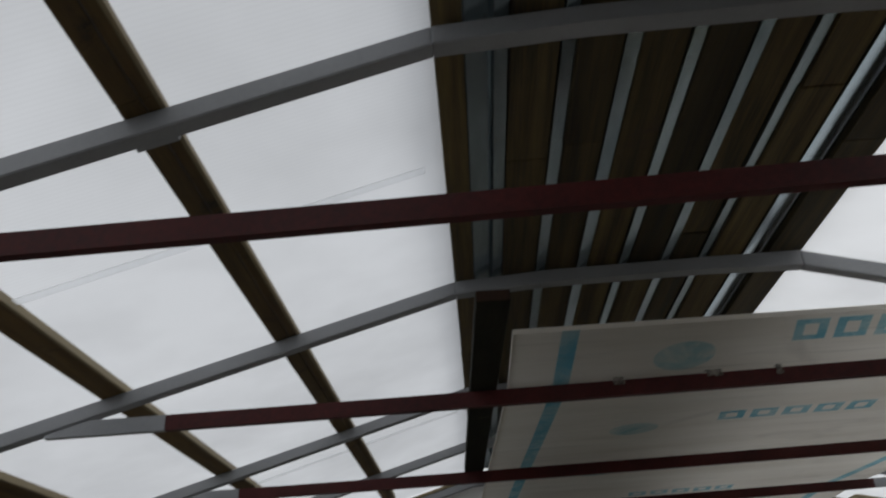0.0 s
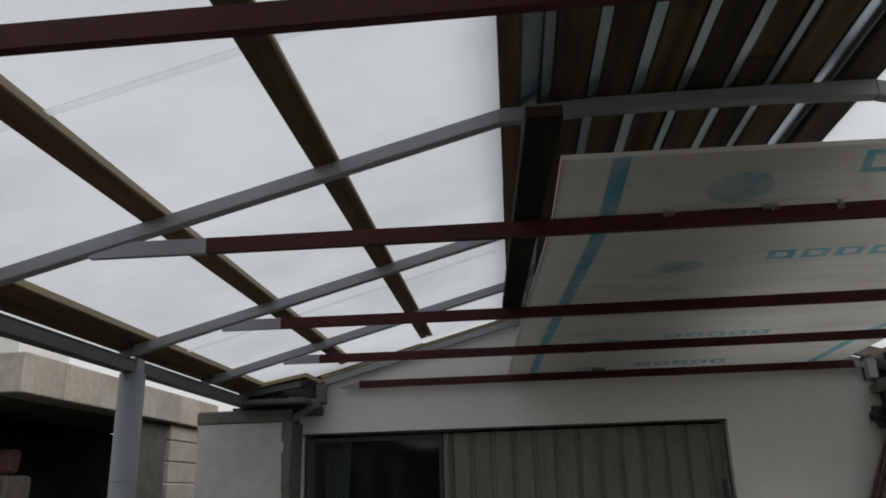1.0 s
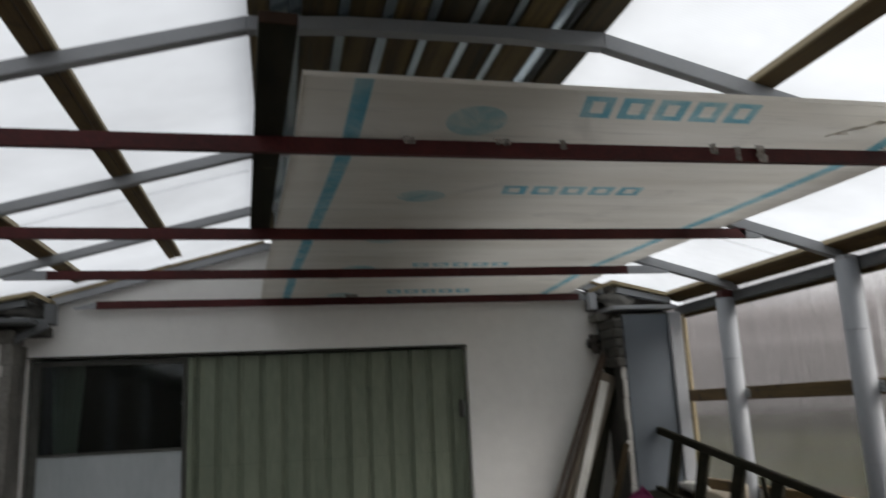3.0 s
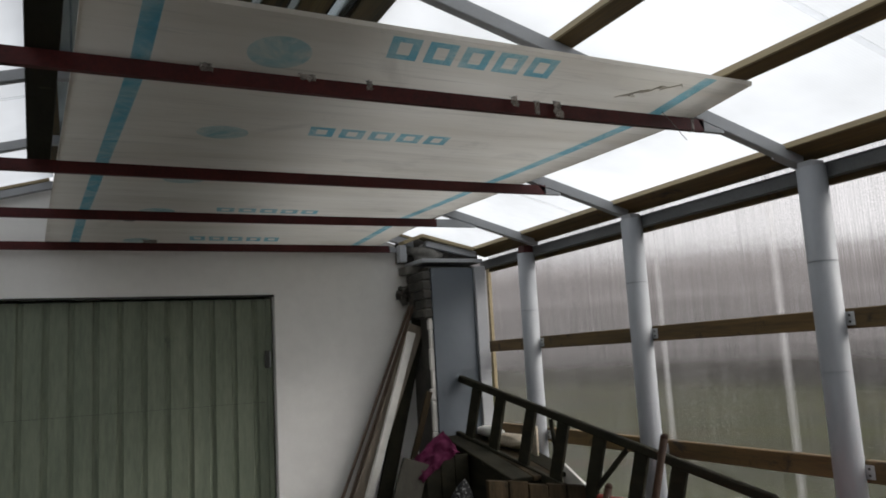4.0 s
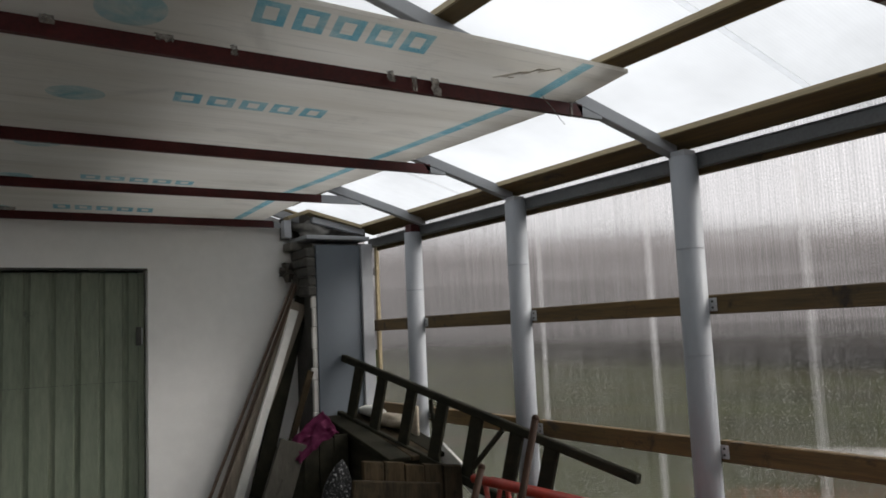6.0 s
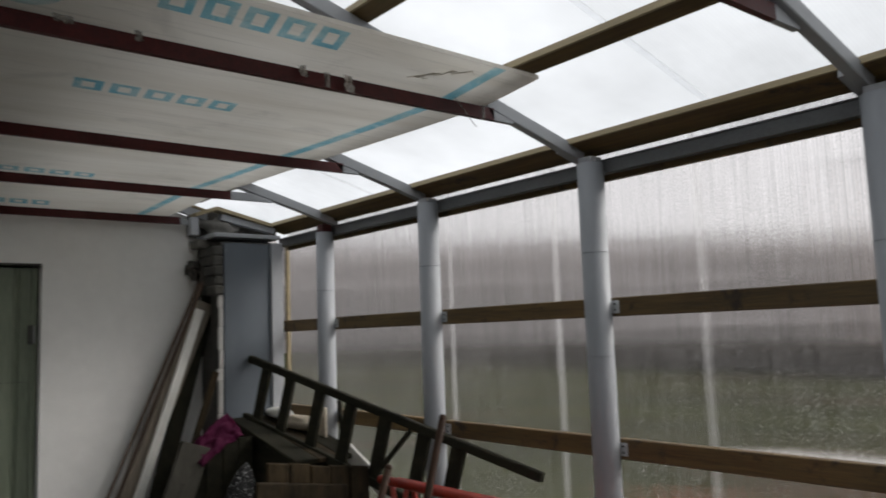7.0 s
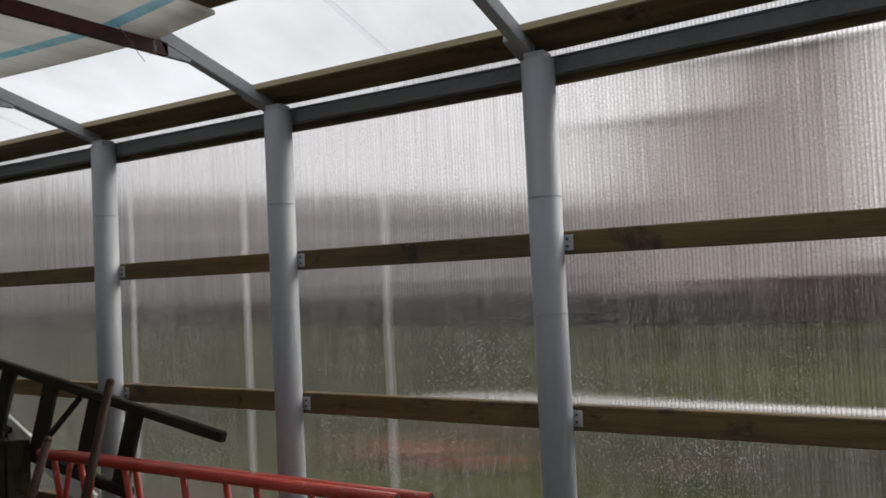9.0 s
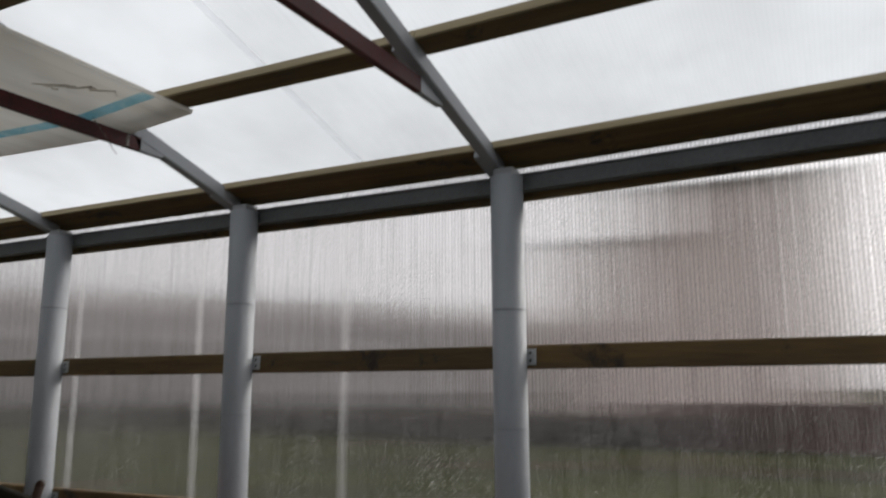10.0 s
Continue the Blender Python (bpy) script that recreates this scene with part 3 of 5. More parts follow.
# ---- piers at both ends of the wall ----
bm = bmesh.new()
box(bm, (-2.10, -0.20, 0.0), (-1.522, 0.28, 2.06), 0.006)
pier = structure("wall_pier_west", bm, PIER_PLASTER, "plastered pier with a bare cement head", "wall")
bm = bmesh.new()
box(bm, (-2.105, -0.206, 2.06), (-1.510, 0.28, 2.14), 0.01)
structure("wall_pier_west_head", bm, CEMENT, "rough cement course on the pier", "wall")
bm = bmesh.new()
rnd = random.Random(8)
z = 0.0
while z < 2.05:
    h = rnd.uniform(0.05, 0.16)
    box(bm, (-1.550 - rnd.uniform(0, 0.03), -0.208, z), (-1.508 + rnd.uniform(0, 0.006), -0.012, min(z + h, 2.06)), 0.004)
    box(bm, (-1.600, -0.012, z), (-1.494 + rnd.uniform(0, 0.008), -0.002 + rnd.uniform(-0.004, 0), min(z + h, 2.06)), 0.002)
    z += h
structure("trim_pier_edge", bm, CEMENT, "bare cement edge of the pier", "trim")

bm = bmesh.new()
box(bm, (2.10, -0.27, 0.0), (2.50, 0.28, 2.14), 0.006)
structure("wall_pier_east", bm, CEMENT, "rough cement pier beside the clear wall", "wall")
bm = bmesh.new()
box(bm, (2.112, -0.300, 0.0), (2.425, -0.27, 2.13), 0.003)
structure("trim_pier_panel", bm, PIER_BLUE, "blue-grey painted face of the pier", "trim")
bm = bmesh.new()
box(bm, (2.428, -0.318, 0.0), (2.512, -0.272, 2.14), 0.004)
structure("trim_corner_post", bm, STEEL_GREY, "pale grey steel corner upright", "trim")
bm = bmesh.new()
z = 0.0
while z < 1.8:
    h = rnd.uniform(0.05, 0.2)
    box(bm, (2.086 - rnd.uniform(0, 0.016), -0.292, z), (2.112, -0.266, min(z + h, 1.80)), 0.005)
    z += h
structure("trim_pier_edge_plaster", bm, PIER_PLASTER, "chipped pale plaster edge of the pier", "trim")
# pier side coloured dark like the boards that cover it
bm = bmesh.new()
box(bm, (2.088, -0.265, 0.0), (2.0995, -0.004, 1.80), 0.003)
structure("trim_pier_side", bm, DARK_CEMENT, "dark cement side of the pier", "trim")
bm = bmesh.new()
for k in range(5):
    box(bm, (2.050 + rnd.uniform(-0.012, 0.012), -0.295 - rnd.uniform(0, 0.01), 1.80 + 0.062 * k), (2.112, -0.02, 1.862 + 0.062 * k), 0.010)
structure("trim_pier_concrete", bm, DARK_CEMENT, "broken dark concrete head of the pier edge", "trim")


def eaves_end(low, peak, inner, y, steel, mortar):
    """Where the canopy meets the old house eaves: a kinked batten, a steel angle, a folded plate and a soffit strip."""
    e = thing("eaves_end", "patched corner of battens and grey folded metal above the pier", "eaves trim", "old eaves ends")
    s = 1 if low[0] > peak[0] else -1
    for a, b in ((low, peak), (peak, inner)):
        bm = bmesh.new()
        beam(bm, (a[0], y, a[1]), (b[0], y, b[1]), 0.09, 0.024, 0.002)
        part("batten", bm, PALE_TIMBER, e, "pale pine batten")
    bm = bmesh.new()
    beam(bm, (low[0] + s * 0.03, y + 0.01, low[1] - 0.035), (peak[0] + s * 0.04, y + 0.01, peak[1] - 0.05), 0.05, 0.042, 0.003)
    part("steel_angle", bm, steel, e)
    bm = bmesh.new()
    box(bm, (inner[0] - 0.025, y - 0.03, inner[1] - 0.13), (inner[0] + 0.025, y + 0.03, inner[1] - 0.014), 0.003)
    part("folded_plate", bm, steel, e)
    x0, x1 = sorted((inner[0] + s * 0.06, low[0] - s * 0.02))
    zs = low[1] - 0.115
    bm = bmesh.new()
    box(bm, (x0, y - 0.19, zs), (x1, y + 0.10, zs + 0.026), 0.003)
    part("soffit_strip", bm, steel, e)
    bm = bmesh.new()
    lumpy(bm, (peak[0] + s * 0.06, y + 0.045, peak[1] - 0.115), (0.26, 0.10, 0.13), 31, 0.25)
    part("mortar_lump", bm, mortar, e, "rough grey mortar", True)
    # dark sheet put in for the shaded hollow behind the battens
    bm = bmesh.new()
    prism(bm, [(inner[0], zs + 0.028), (low[0] + s * 0.09, zs + 0.028), (low[0] + s * 0.09, low[1] + 0.0), (low[0], low[1] + 0.012), (peak[0], peak[1] + 0.012), (inner[0], inner[1] + 0.012)], 1, y + 0.085, -0.003)
    part("gap_shade", bm, RAG_AND_SHADE, e)
    # infill added to shut out slivers of bright sky above the pier
    bm = bmesh.new()
    xa, xb = sorted((inner[0] + s * 0.02, low[0] + s * 0.09))
    box(bm, (xa, y - 0.02, zs - 0.055), (xb, -0.004, zs - 0.001), 0.004)
    part("gap_infill", bm, mortar, e)
    if s < 0:
        corner = (inner[0] - 0.01, y - 0.03, inner[1] - 0.125)
        for a, b in (((inner[0] - 0.01, y - 0.03, inner[1] - 0.01), corner), (corner, (inner[0] - 0.185, y - 0.05, inner[1] - 0.225)), (corner, (inner[0] - 0.20, y - 0.05, inner[1] - 0.105))):
            bm = bmesh.new()
            beam(bm, a, b, 0.045, 0.012, 0.002, (0, 1, 0))
            part("bracket_strap", bm, steel, e)
    return stand(e, ((low[0] + inner[0]) / 2, y, zs))


# west corner takes darker steel and mortar colours than the east one
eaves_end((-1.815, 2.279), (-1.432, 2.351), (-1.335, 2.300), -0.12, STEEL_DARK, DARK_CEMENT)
eaves_end((2.520, 2.280), (2.127, 2.371), (1.985, 2.319), -0.12, STEEL_GREY, CEMENT)

# ---- canopy frame ----
def truss(y, left_grey, right_grey, drop=0.0, low=0.0, full=True, skew=0.0):
    t = thing("roof_truss", "grey steel roof truss with a dark red cross tie", "roof truss", "canopy trusses")
    kink = {}
    for s in (-1, 1):
        bm = bmesh.new()
        reach = (2.20 if s < 0 else 2.228) if full else (1.77 if s < 0 else 1.70)
        kink[s] = (CX + s * HALF_TOP, under(HALF_TOP, s) - low, under(HALF_TOP, s) + LAY[s] - low)
        prism(bm, [kink[s][:2], (CX + s * reach, under(reach, s) - low), (CX + s * reach, under(reach, s) + LAY[s] - low), (kink[s][0], kink[s][2])],
              1, y - TUBE_W / 2, y + TUBE_W / 2)
        bevel(bm, bm.faces, 0.003)
        part("rafter", bm, STEEL_GREY, t)
        if low:
            bm = bmesh.new()
            beam(bm, (kink[s][0], y, kink[s][2] + 0.010), (CX + s * reach, y, under(reach, s) + LAY[s] - low + 0.010), 0.05, 0.018, 0.002)
            part("batten", bm, PALE_TIMBER, t, "pale pine batten on the wall rafter")
    bm = bmesh.new()
    prism(bm, [kink[-1][:2], (CX - 0.25, TOP_Z - low), (CX + 0.25, TOP_Z - low), kink[1][:2], (kink[1][0], kink[1][2]), (CX + 0.25, TOP_Z + 0.042 - low), (CX - 0.25, TOP_Z + 0.042 - low), (kink[-1][0], kink[-1][2])],
          1, y - TUBE_W / 2 - 0.001, y + TUBE_W / 2 + 0.001)
    bevel(bm, bm.faces, 0.003)
    part("top_chord", bm, STEEL_GREY, t)
    # cross tie, cut to the rafters' fall at both ends, sagging a little
    tz, th, tip = 2.318 - drop, 0.046, 1.800 - (0.16 if drop else 0)
    yl, yh = (y - 0.003, y + 0.019) if skew else (y - 0.028, y - 0.006)
    a, b = CX - tip, CX + tip
    gl, gr = a + left_grey, b - right_grey

    def sag(x):
        return tz - (0.0 if drop else 0.006) * (1 - ((x - CX) / tip) ** 2)

    def length(name, x0, x1, material, label):
        bm = bmesh.new()
        xs = [x0 + (x1 - x0) * i / 10 for i in range(11)]
        low, high = [(x, sag(x)) for x in xs], [(x, sag(x) + th) for x in xs]
        if x0 == a:
            low, high = [(a, tz + 0.010)] + low, [p for p in high if p[0] > a + 0.13]
            high = [(a + 0.13, sag(a + 0.13) + th)] + high
        if x1 == b:
            low = low + [(b, tz + 0.010)]
            high = [p for p in high if p[0] < b - 0.13] + [(b - 0.13, sag(b - 0.13) + th)]
        prism(bm, low + list(reversed(high)), 1, yl, yh)
        part(name, bm, material, t, label)

    length("cross_tie", gl, gr, RED_OXIDE, "dark red primed steel tie")
    length("tie_end", a, gl, STEEL_GREY, "grey painted end of the tie")
    length("tie_end", gr, b, STEEL_GREY, "grey painted end of the tie")
    for c in t.children:
        for v in c.data.vertices:
            v.co.y += skew * (v.co.x - CX)
    return stand(t, (CX, y, tz))


for y, gl, gr in zip(TRUSS_Y, (0.30, 0.30, 0.30, 0.36, 0.26, 0.20, 0.12), (0.2, 0.2, 0.13, 0.10, 0.09, 0.26, 0.12)):
    truss(y, gl, gr, 0.052 if y > -0.1 else 0.0, 0.062 if y > -0.1 else 0.0, y < -0.1, -0.0125 if y == TRUSS_Y[2] else 0.0)


# flat timber purlins laid on the rafters, running the length of the canopy
def purlin(side, lo, hi, gap=None, h=0.025, name="roof_purlin", group="roof purlins", label="flat brown timber purlin laid on the steel rafters", sink=0.0):
    p = thing(name, label, "purlin", group)
    mid = (lo + hi) / 2
    x, z = CX + side * mid, under(mid, side) + LAY[side] + 0.001 - sink
    tilt = pose(x, 0, z, 0, side * math.degrees(math.atan(SLOPE)), 0)
    cells = [(lo, hi)] if gap is None else [(lo, gap - 0.0015), (gap + 0.0015, hi)]
    for c0, c1 in cells:
        for y0, y1 in ((Y_NEAR, BREAK - 0.001), (BREAK + 0.001, -0.012)):
            bm = bmesh.new()
            x0, x1 = sorted((side * (c0 - mid), side * (c1 - mid)))
            box(bm, (x0, y0, 0), (x1, y1, h), 0.003, tilt)
            if side > 0:
                raise_south(bm)
            part("plank", bm, TIMBER, p)
    # pale strip added to paint the daylight on the plank's upslope edge
    inner = -side * (mid - lo)
    for y0, y1 in ((Y_NEAR, BREAK - 0.001), (BREAK + 0.001, -0.012)):
        bm = bmesh.new()
        box(bm, (inner - 0.0045, y0, -0.002), (inner + 0.0045, y1, h + 0.002), 0.001, tilt)
        if side > 0:
            raise_south(bm)
        part("lit_edge_strip", bm, PALE_TIMBER, p, "pale strip painted for the lit inner edge of the plank")
    for y in TRUSS_Y[1:6]:
        y += -0.0125 * side * mid if y == TRUSS_Y[2] else 0.0
        bm = bmesh.new()
        box(bm, (-(hi - lo) / 2 - 0.004, y + TUBE_W / 2 + 0.001, -0.030), ((hi - lo) / 2 + 0.004, y + TUBE_W / 2 + 0.028, 0.0), 0.002, tilt)
        part("cleat", bm, STEEL_GREY, p)
    return stand(p, (x, -3.5, z))


purlin(-1, 1.050, 1.125, 1.080)
purlin(-1, 1.577, 1.652)
purlin(1, 1.066, 1.143)
purlin(1, 1.600, 1.678)
purlin(1, 2.130, 2.283, None, 0.022, "eaves_plank", "eaves planks", "broad brown timber eaves plank under the clear roof", 0.013)
purlin(-1, 2.125, 2.285, None, 0.026, "eaves_plank", "eaves planks", "broad brown timber eaves plank under the clear roof")

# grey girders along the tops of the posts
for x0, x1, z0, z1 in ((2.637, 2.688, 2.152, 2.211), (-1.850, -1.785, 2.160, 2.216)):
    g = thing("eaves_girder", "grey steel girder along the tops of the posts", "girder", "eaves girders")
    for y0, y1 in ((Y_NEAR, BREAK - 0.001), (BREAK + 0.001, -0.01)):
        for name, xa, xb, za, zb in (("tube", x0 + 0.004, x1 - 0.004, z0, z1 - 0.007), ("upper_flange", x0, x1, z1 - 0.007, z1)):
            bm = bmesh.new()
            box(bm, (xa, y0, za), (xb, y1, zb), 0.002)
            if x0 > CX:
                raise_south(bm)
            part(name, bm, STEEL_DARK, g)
    stand(g, ((x0 + x1) / 2, -3.5, z0))


def pipe_post(x, y, top, rings, red=False):
    p = thing("pipe_post", "grey plastic drainpipe post carrying the eaves", "post", "canopy posts")
    bm = bmesh.new()
    rod(bm, (x, y, 0.0), (x, y, top), POST_R, seg=28)
    part("pipe", bm, PIPE, p, smooth=False)
    for z in rings:
        bm = bmesh.new()
        rod(bm, (x, y, z), (x, y, z + 0.005), POST_R + 0.0006, seg=28, caps=False)
        part("joint_ring", bm, PIPE, p, smooth=True)
    bm = bmesh.new()
    box(bm, (x - 0.035, y - 0.035, top), (x + 0.035, y + 0.035, max(top + 0.004, under(abs(x - CX), 1 if x > CX else -1) - 0.001)), 0.002)
    part("head_plate", bm, RED_OXIDE if red else STEEL_GREY, p)
    bm = bmesh.new()
    rod(bm, (x, y, 0.0), (x, y, 0.02), POST_R + 0.02, seg=28)
    part("foot_collar", bm, STEEL_GREY, p)
    for o in p.children:
        if o.name.startswith("pipe"):
            for f in o.data.polygons:
                f.use_smooth = abs(f.normal.z) < 0.5
    return stand(p, (x, y, 0))


for i, y in enumerate(POST_Y):
    pipe_post(POST_X, y, 2.195 if i != 5 else 2.170, ((1.90, 1.36), (1.74, 1.38), (1.745, 1.37), (1.82, 1.40), (1.86, 1.25), (1.80, 1.30))[i], i == 5)
for y in (-6.15, -3.92, -1.645):
    pipe_post(LEFT_POST_X, y, 2.158, (1.7, 1.1))


def timber_rail(y0, y1, z0, z1, both):
    """One timber rail between two posts, with its angle brackets."""
    r = thing("timber_rail", "brown impregnated timber rail between two pipe posts", "rail", "wall rails")
    bm = bmesh.new()
    box(bm, (2.648, y0, z0), (2.688, y1, z1), 0.004)
    part("timber", bm, TIMBER, r)
    for ye, s in ((y1, -1),) + (((y0, 1),) if both else ()):
        bm = bmesh.new()
        zc = (z0 + z1) / 2
        box(bm, (2.643, min(ye, ye + s * 0.045), zc - 0.026), (2.646, max(ye, ye + s * 0.045), zc + 0.026), 0.0008)
        box(bm, (2.610, min(ye, ye + s * 0.003), zc - 0.026), (2.646, max(ye, ye + s * 0.003), zc + 0.026), 0.0008)
        b = part("angle_bracket", bm, ZINC, r, "galvanised angle bracket")
        for k in (-0.012, 0.012):
            bm = bmesh.new()
            rod(bm, (2.643, ye + s * 0.026, zc + k), (2.640, ye + s * 0.026, zc + k), 0.005, seg=8)
            part("screw", bm, DARK_FRAME, b)
    return stand(r, (2.668, (y0 + y1) / 2, z0))


ends = [Y_NEAR] + POST_Y + [-0.01]
for a, b in zip(ends[:-1], ends[1:]):
    y0 = a + (0.03 if a in POST_Y else 0)
    y1 = b - (0.03 if b in POST_Y else 0)
    timber_rail(y0, y1, 1.560, 1.637, False)
    timber_rail(y0, y1, 0.990, 1.072, True)
    timber_rail(y0, y1, 0.42, 0.50, True)
bm = bmesh.new()
box(bm, (2.692, BREAK, 2.130), (2.716, -0.045, 2.195), 0.003)
box(bm, (2.692, Y_NEAR, 2.130), (2.716, BREAK - 0.001, 2.195), 0.003)
raise_south(bm)
structure("trim_wall_head", bm, TIMBER, "brown timber head rail of the clear wall", "trim")
bm = bmesh.new()
box(bm, (2.690, -0.030, 0.0), (2.717, -0.004, 2.17), 0.003)
structure("trim_wall_end", bm, PALE_TIMBER, "pale pine upright where the clear wall meets the pier", "trim")

# ---- clear sheets: east wall and both roof slopes ----
bm = bmesh.new()
box(bm, (2.7185, Y_NEAR, 0.02), (2.7285, -0.003, 2.275), 0)
clear_wall = structure("wall_east", bm, WALL_SHEET, "fogged fluted polycarbonate wall", "wall")
clear_wall.visible_shadow = False
for y in (-3.255, -2.520, -1.775):
    bm = bmesh.new()
    box(bm, (2.7295, y - 0.024, 0.02), (2.7310, y + 0.024, 2.255), 0.0)
    box(bm, (2.7325, y - 0.007, 0.02), (2.7340, y + 0.010, 2.255), 0.0)
    structure("trim_wall_joint", bm, JOINT, "milky joint strip between the wall sheets", "trim")

for side in (-1, 1):
    seams = [Y_NEAR, -5.50, -3.42, -1.30, 0.24]
    for a, b in zip(seams[:-1], seams[1:]):
        bm = bmesh.new()
        pts = []
        for dx in (HALF_TOP - 0.012, EAVE + 0.07):
            z = under(dx, side) + LAY[side] + 0.030
            pts.append((CX + side * dx, z))
        (xa, za), (xb, zb) = pts
        v = [bm.verts.new((px, py, pz + climb(py, side))) for px, py, pz in ((xa, a, za), (xb, a, zb), (xb, b, zb), (xa, b, za))]
        bm.faces.new(v)
        structure("ceiling_sheet", bm, ROOF_SHEET, "milky polycarbonate roof sheet under an overcast sky", "roof")
    for y in seams[1:-1]:
        bm = bmesh.new()
        m = pose(CX + side * HALF_TOP, y, under(HALF_TOP, side) + LAY[side] + 0.026, 0, side * math.degrees(math.atan(SLOPE)), 0)
        box(bm, (min(side * 0.05, side * 1.86), -0.014, 0.0), (max(side * 0.05, side * 1.86), 0.014, 0.003), 0.001, m)
        structure("trim_roof_joint", bm, ROOF_JOINT, "thin white joint strip between roof sheets", "trim")

# ---- flat ridge deck: boards with galvanised strips between them ----
deck_z = TOP_Z + 0.044
gaps = [(-0.081, 0.008), (0.115, 0.148), (0.245, 0.282), (0.380, 0.412), (0.513, 0.548), (0.633, 0.670), (0.774, 0.862)]
bm = bmesh.new()
edge, rnd = CX - HALF_TOP - 0.004, random.Random(3)
for g0, g1 in gaps + [(CX + HALF_TOP + 0.02, None)]:
    y = Y_NEAR
    while y < -0.01:
        n = rnd.uniform(1.6, 3.1)
        dz = rnd.uniform(0, 0.006)
        box(bm, (edge + rnd.uniform(0, 0.004), y, deck_z + dz), (g0 - rnd.uniform(0, 0.005), min(y + n - 0.003, -0.004), deck_z + 0.022 + dz), 0.002)
        y += n
    edge = g1
structure("ceiling_boards", bm, DECK, "weathered brown boards on the flat ridge", "ceiling")
bm = bmesh.new()
for i, (g0, g1) in enumerate(gaps):
    z = deck_z + 0.004
    cells = [(g0 + 0.001, g1 - 0.001)]
    if i == 0:
        cells = [(g0 + 0.001, g0 + (g1 - g0) * 0.60), (g0 + (g1 - g0) * 0.66, g1 - 0.001)]
    for c0, c1 in cells:
        rise = (0.40 if i == 6 else 0.30) * (c1 - c0)
        prism(bm, [(c0, z - 0.007), (c1, z - 0.007 + rise), (c1, z + 0.040), (c0, z + 0.040)], 1, Y_NEAR, -0.004)
structure("ceiling_strips", bm, GALV, "galvanised steel strips between the ridge boards", "ceiling")
bm = bmesh.new()
box(bm, (CX - HALF_TOP - 0.002, Y_NEAR, deck_z + 0.052), (CX + HALF_TOP + 0.03, 0.28, deck_z + 0.058), 0.001)
structure("ceiling_cover", bm, GALV, "sheet-metal cover over the ridge", "ceiling")


# ---- film-wrapped sheets stored on the cross ties ----
NL, NR, FL, FR = Vector((0.002, -3.065, 2.425)), Vector((2.083, -3.065, 2.402)), Vector((-0.165, -0.02, 2.348)), Vector((1.855, -0.02, 2.348))


def on_sheet(u, v, up=0.0):
    """A place on the stored sheet: u across, v from its near edge to the wall."""
    p = NL.lerp(NR, u).lerp(FL.lerp(FR, u), v)
    y = p.y
    tie = 2.359 + 0.006 * min(1.0, ((p.x - CX) / 1.8) ** 2)
    if y < -2.78:
        base = tie + (-2.78 - y) * (0.235 - 0.10 * u)
    elif y < -0.755:
        base = tie - 0.003 * abs(math.sin(math.pi * (y + 2.78) / 1.05))
    else:
        base = tie + (2.314 - tie) * (y + 0.755) / 0.72
    return Vector((p.x, p.y, base + up))


def sheet_patch(bm, u0, u1, v0, v1, lift, thick, nu=2, nv=2, slant=0.0):
    """A thin piece that follows the stored sheet."""
    rows = {}
    for k, dz in ((0, lift), (1, lift + thick)):
        rows[k] = [[bm.verts.new(on_sheet(u0 + (u1 - u0) * i / nu + slant * j / nv, v0 + (v1 - v0) * j / nv, dz)) for i in range(nu + 1)] for j in range(nv + 1)]
    for k in (0, 1):
        for j in range(nv):
            for i in range(nu):
                r = rows[k]
                bm.faces.new((r[j][i], r[j][i + 1], r[j + 1][i + 1], r[j + 1][i]))
    loop = lambda r: r[0] + [q[-1] for q in r[1:-1]] + list(reversed(r[-1])) + [q[0] for q in reversed(r[1:-1])]
    a, b = loop(rows[0]), loop(rows[1])
    for i in range(len(a)):
        j = (i + 1) % len(a)
        bm.faces.new((a[i], a[j], b[j], b[i]))
    return bm


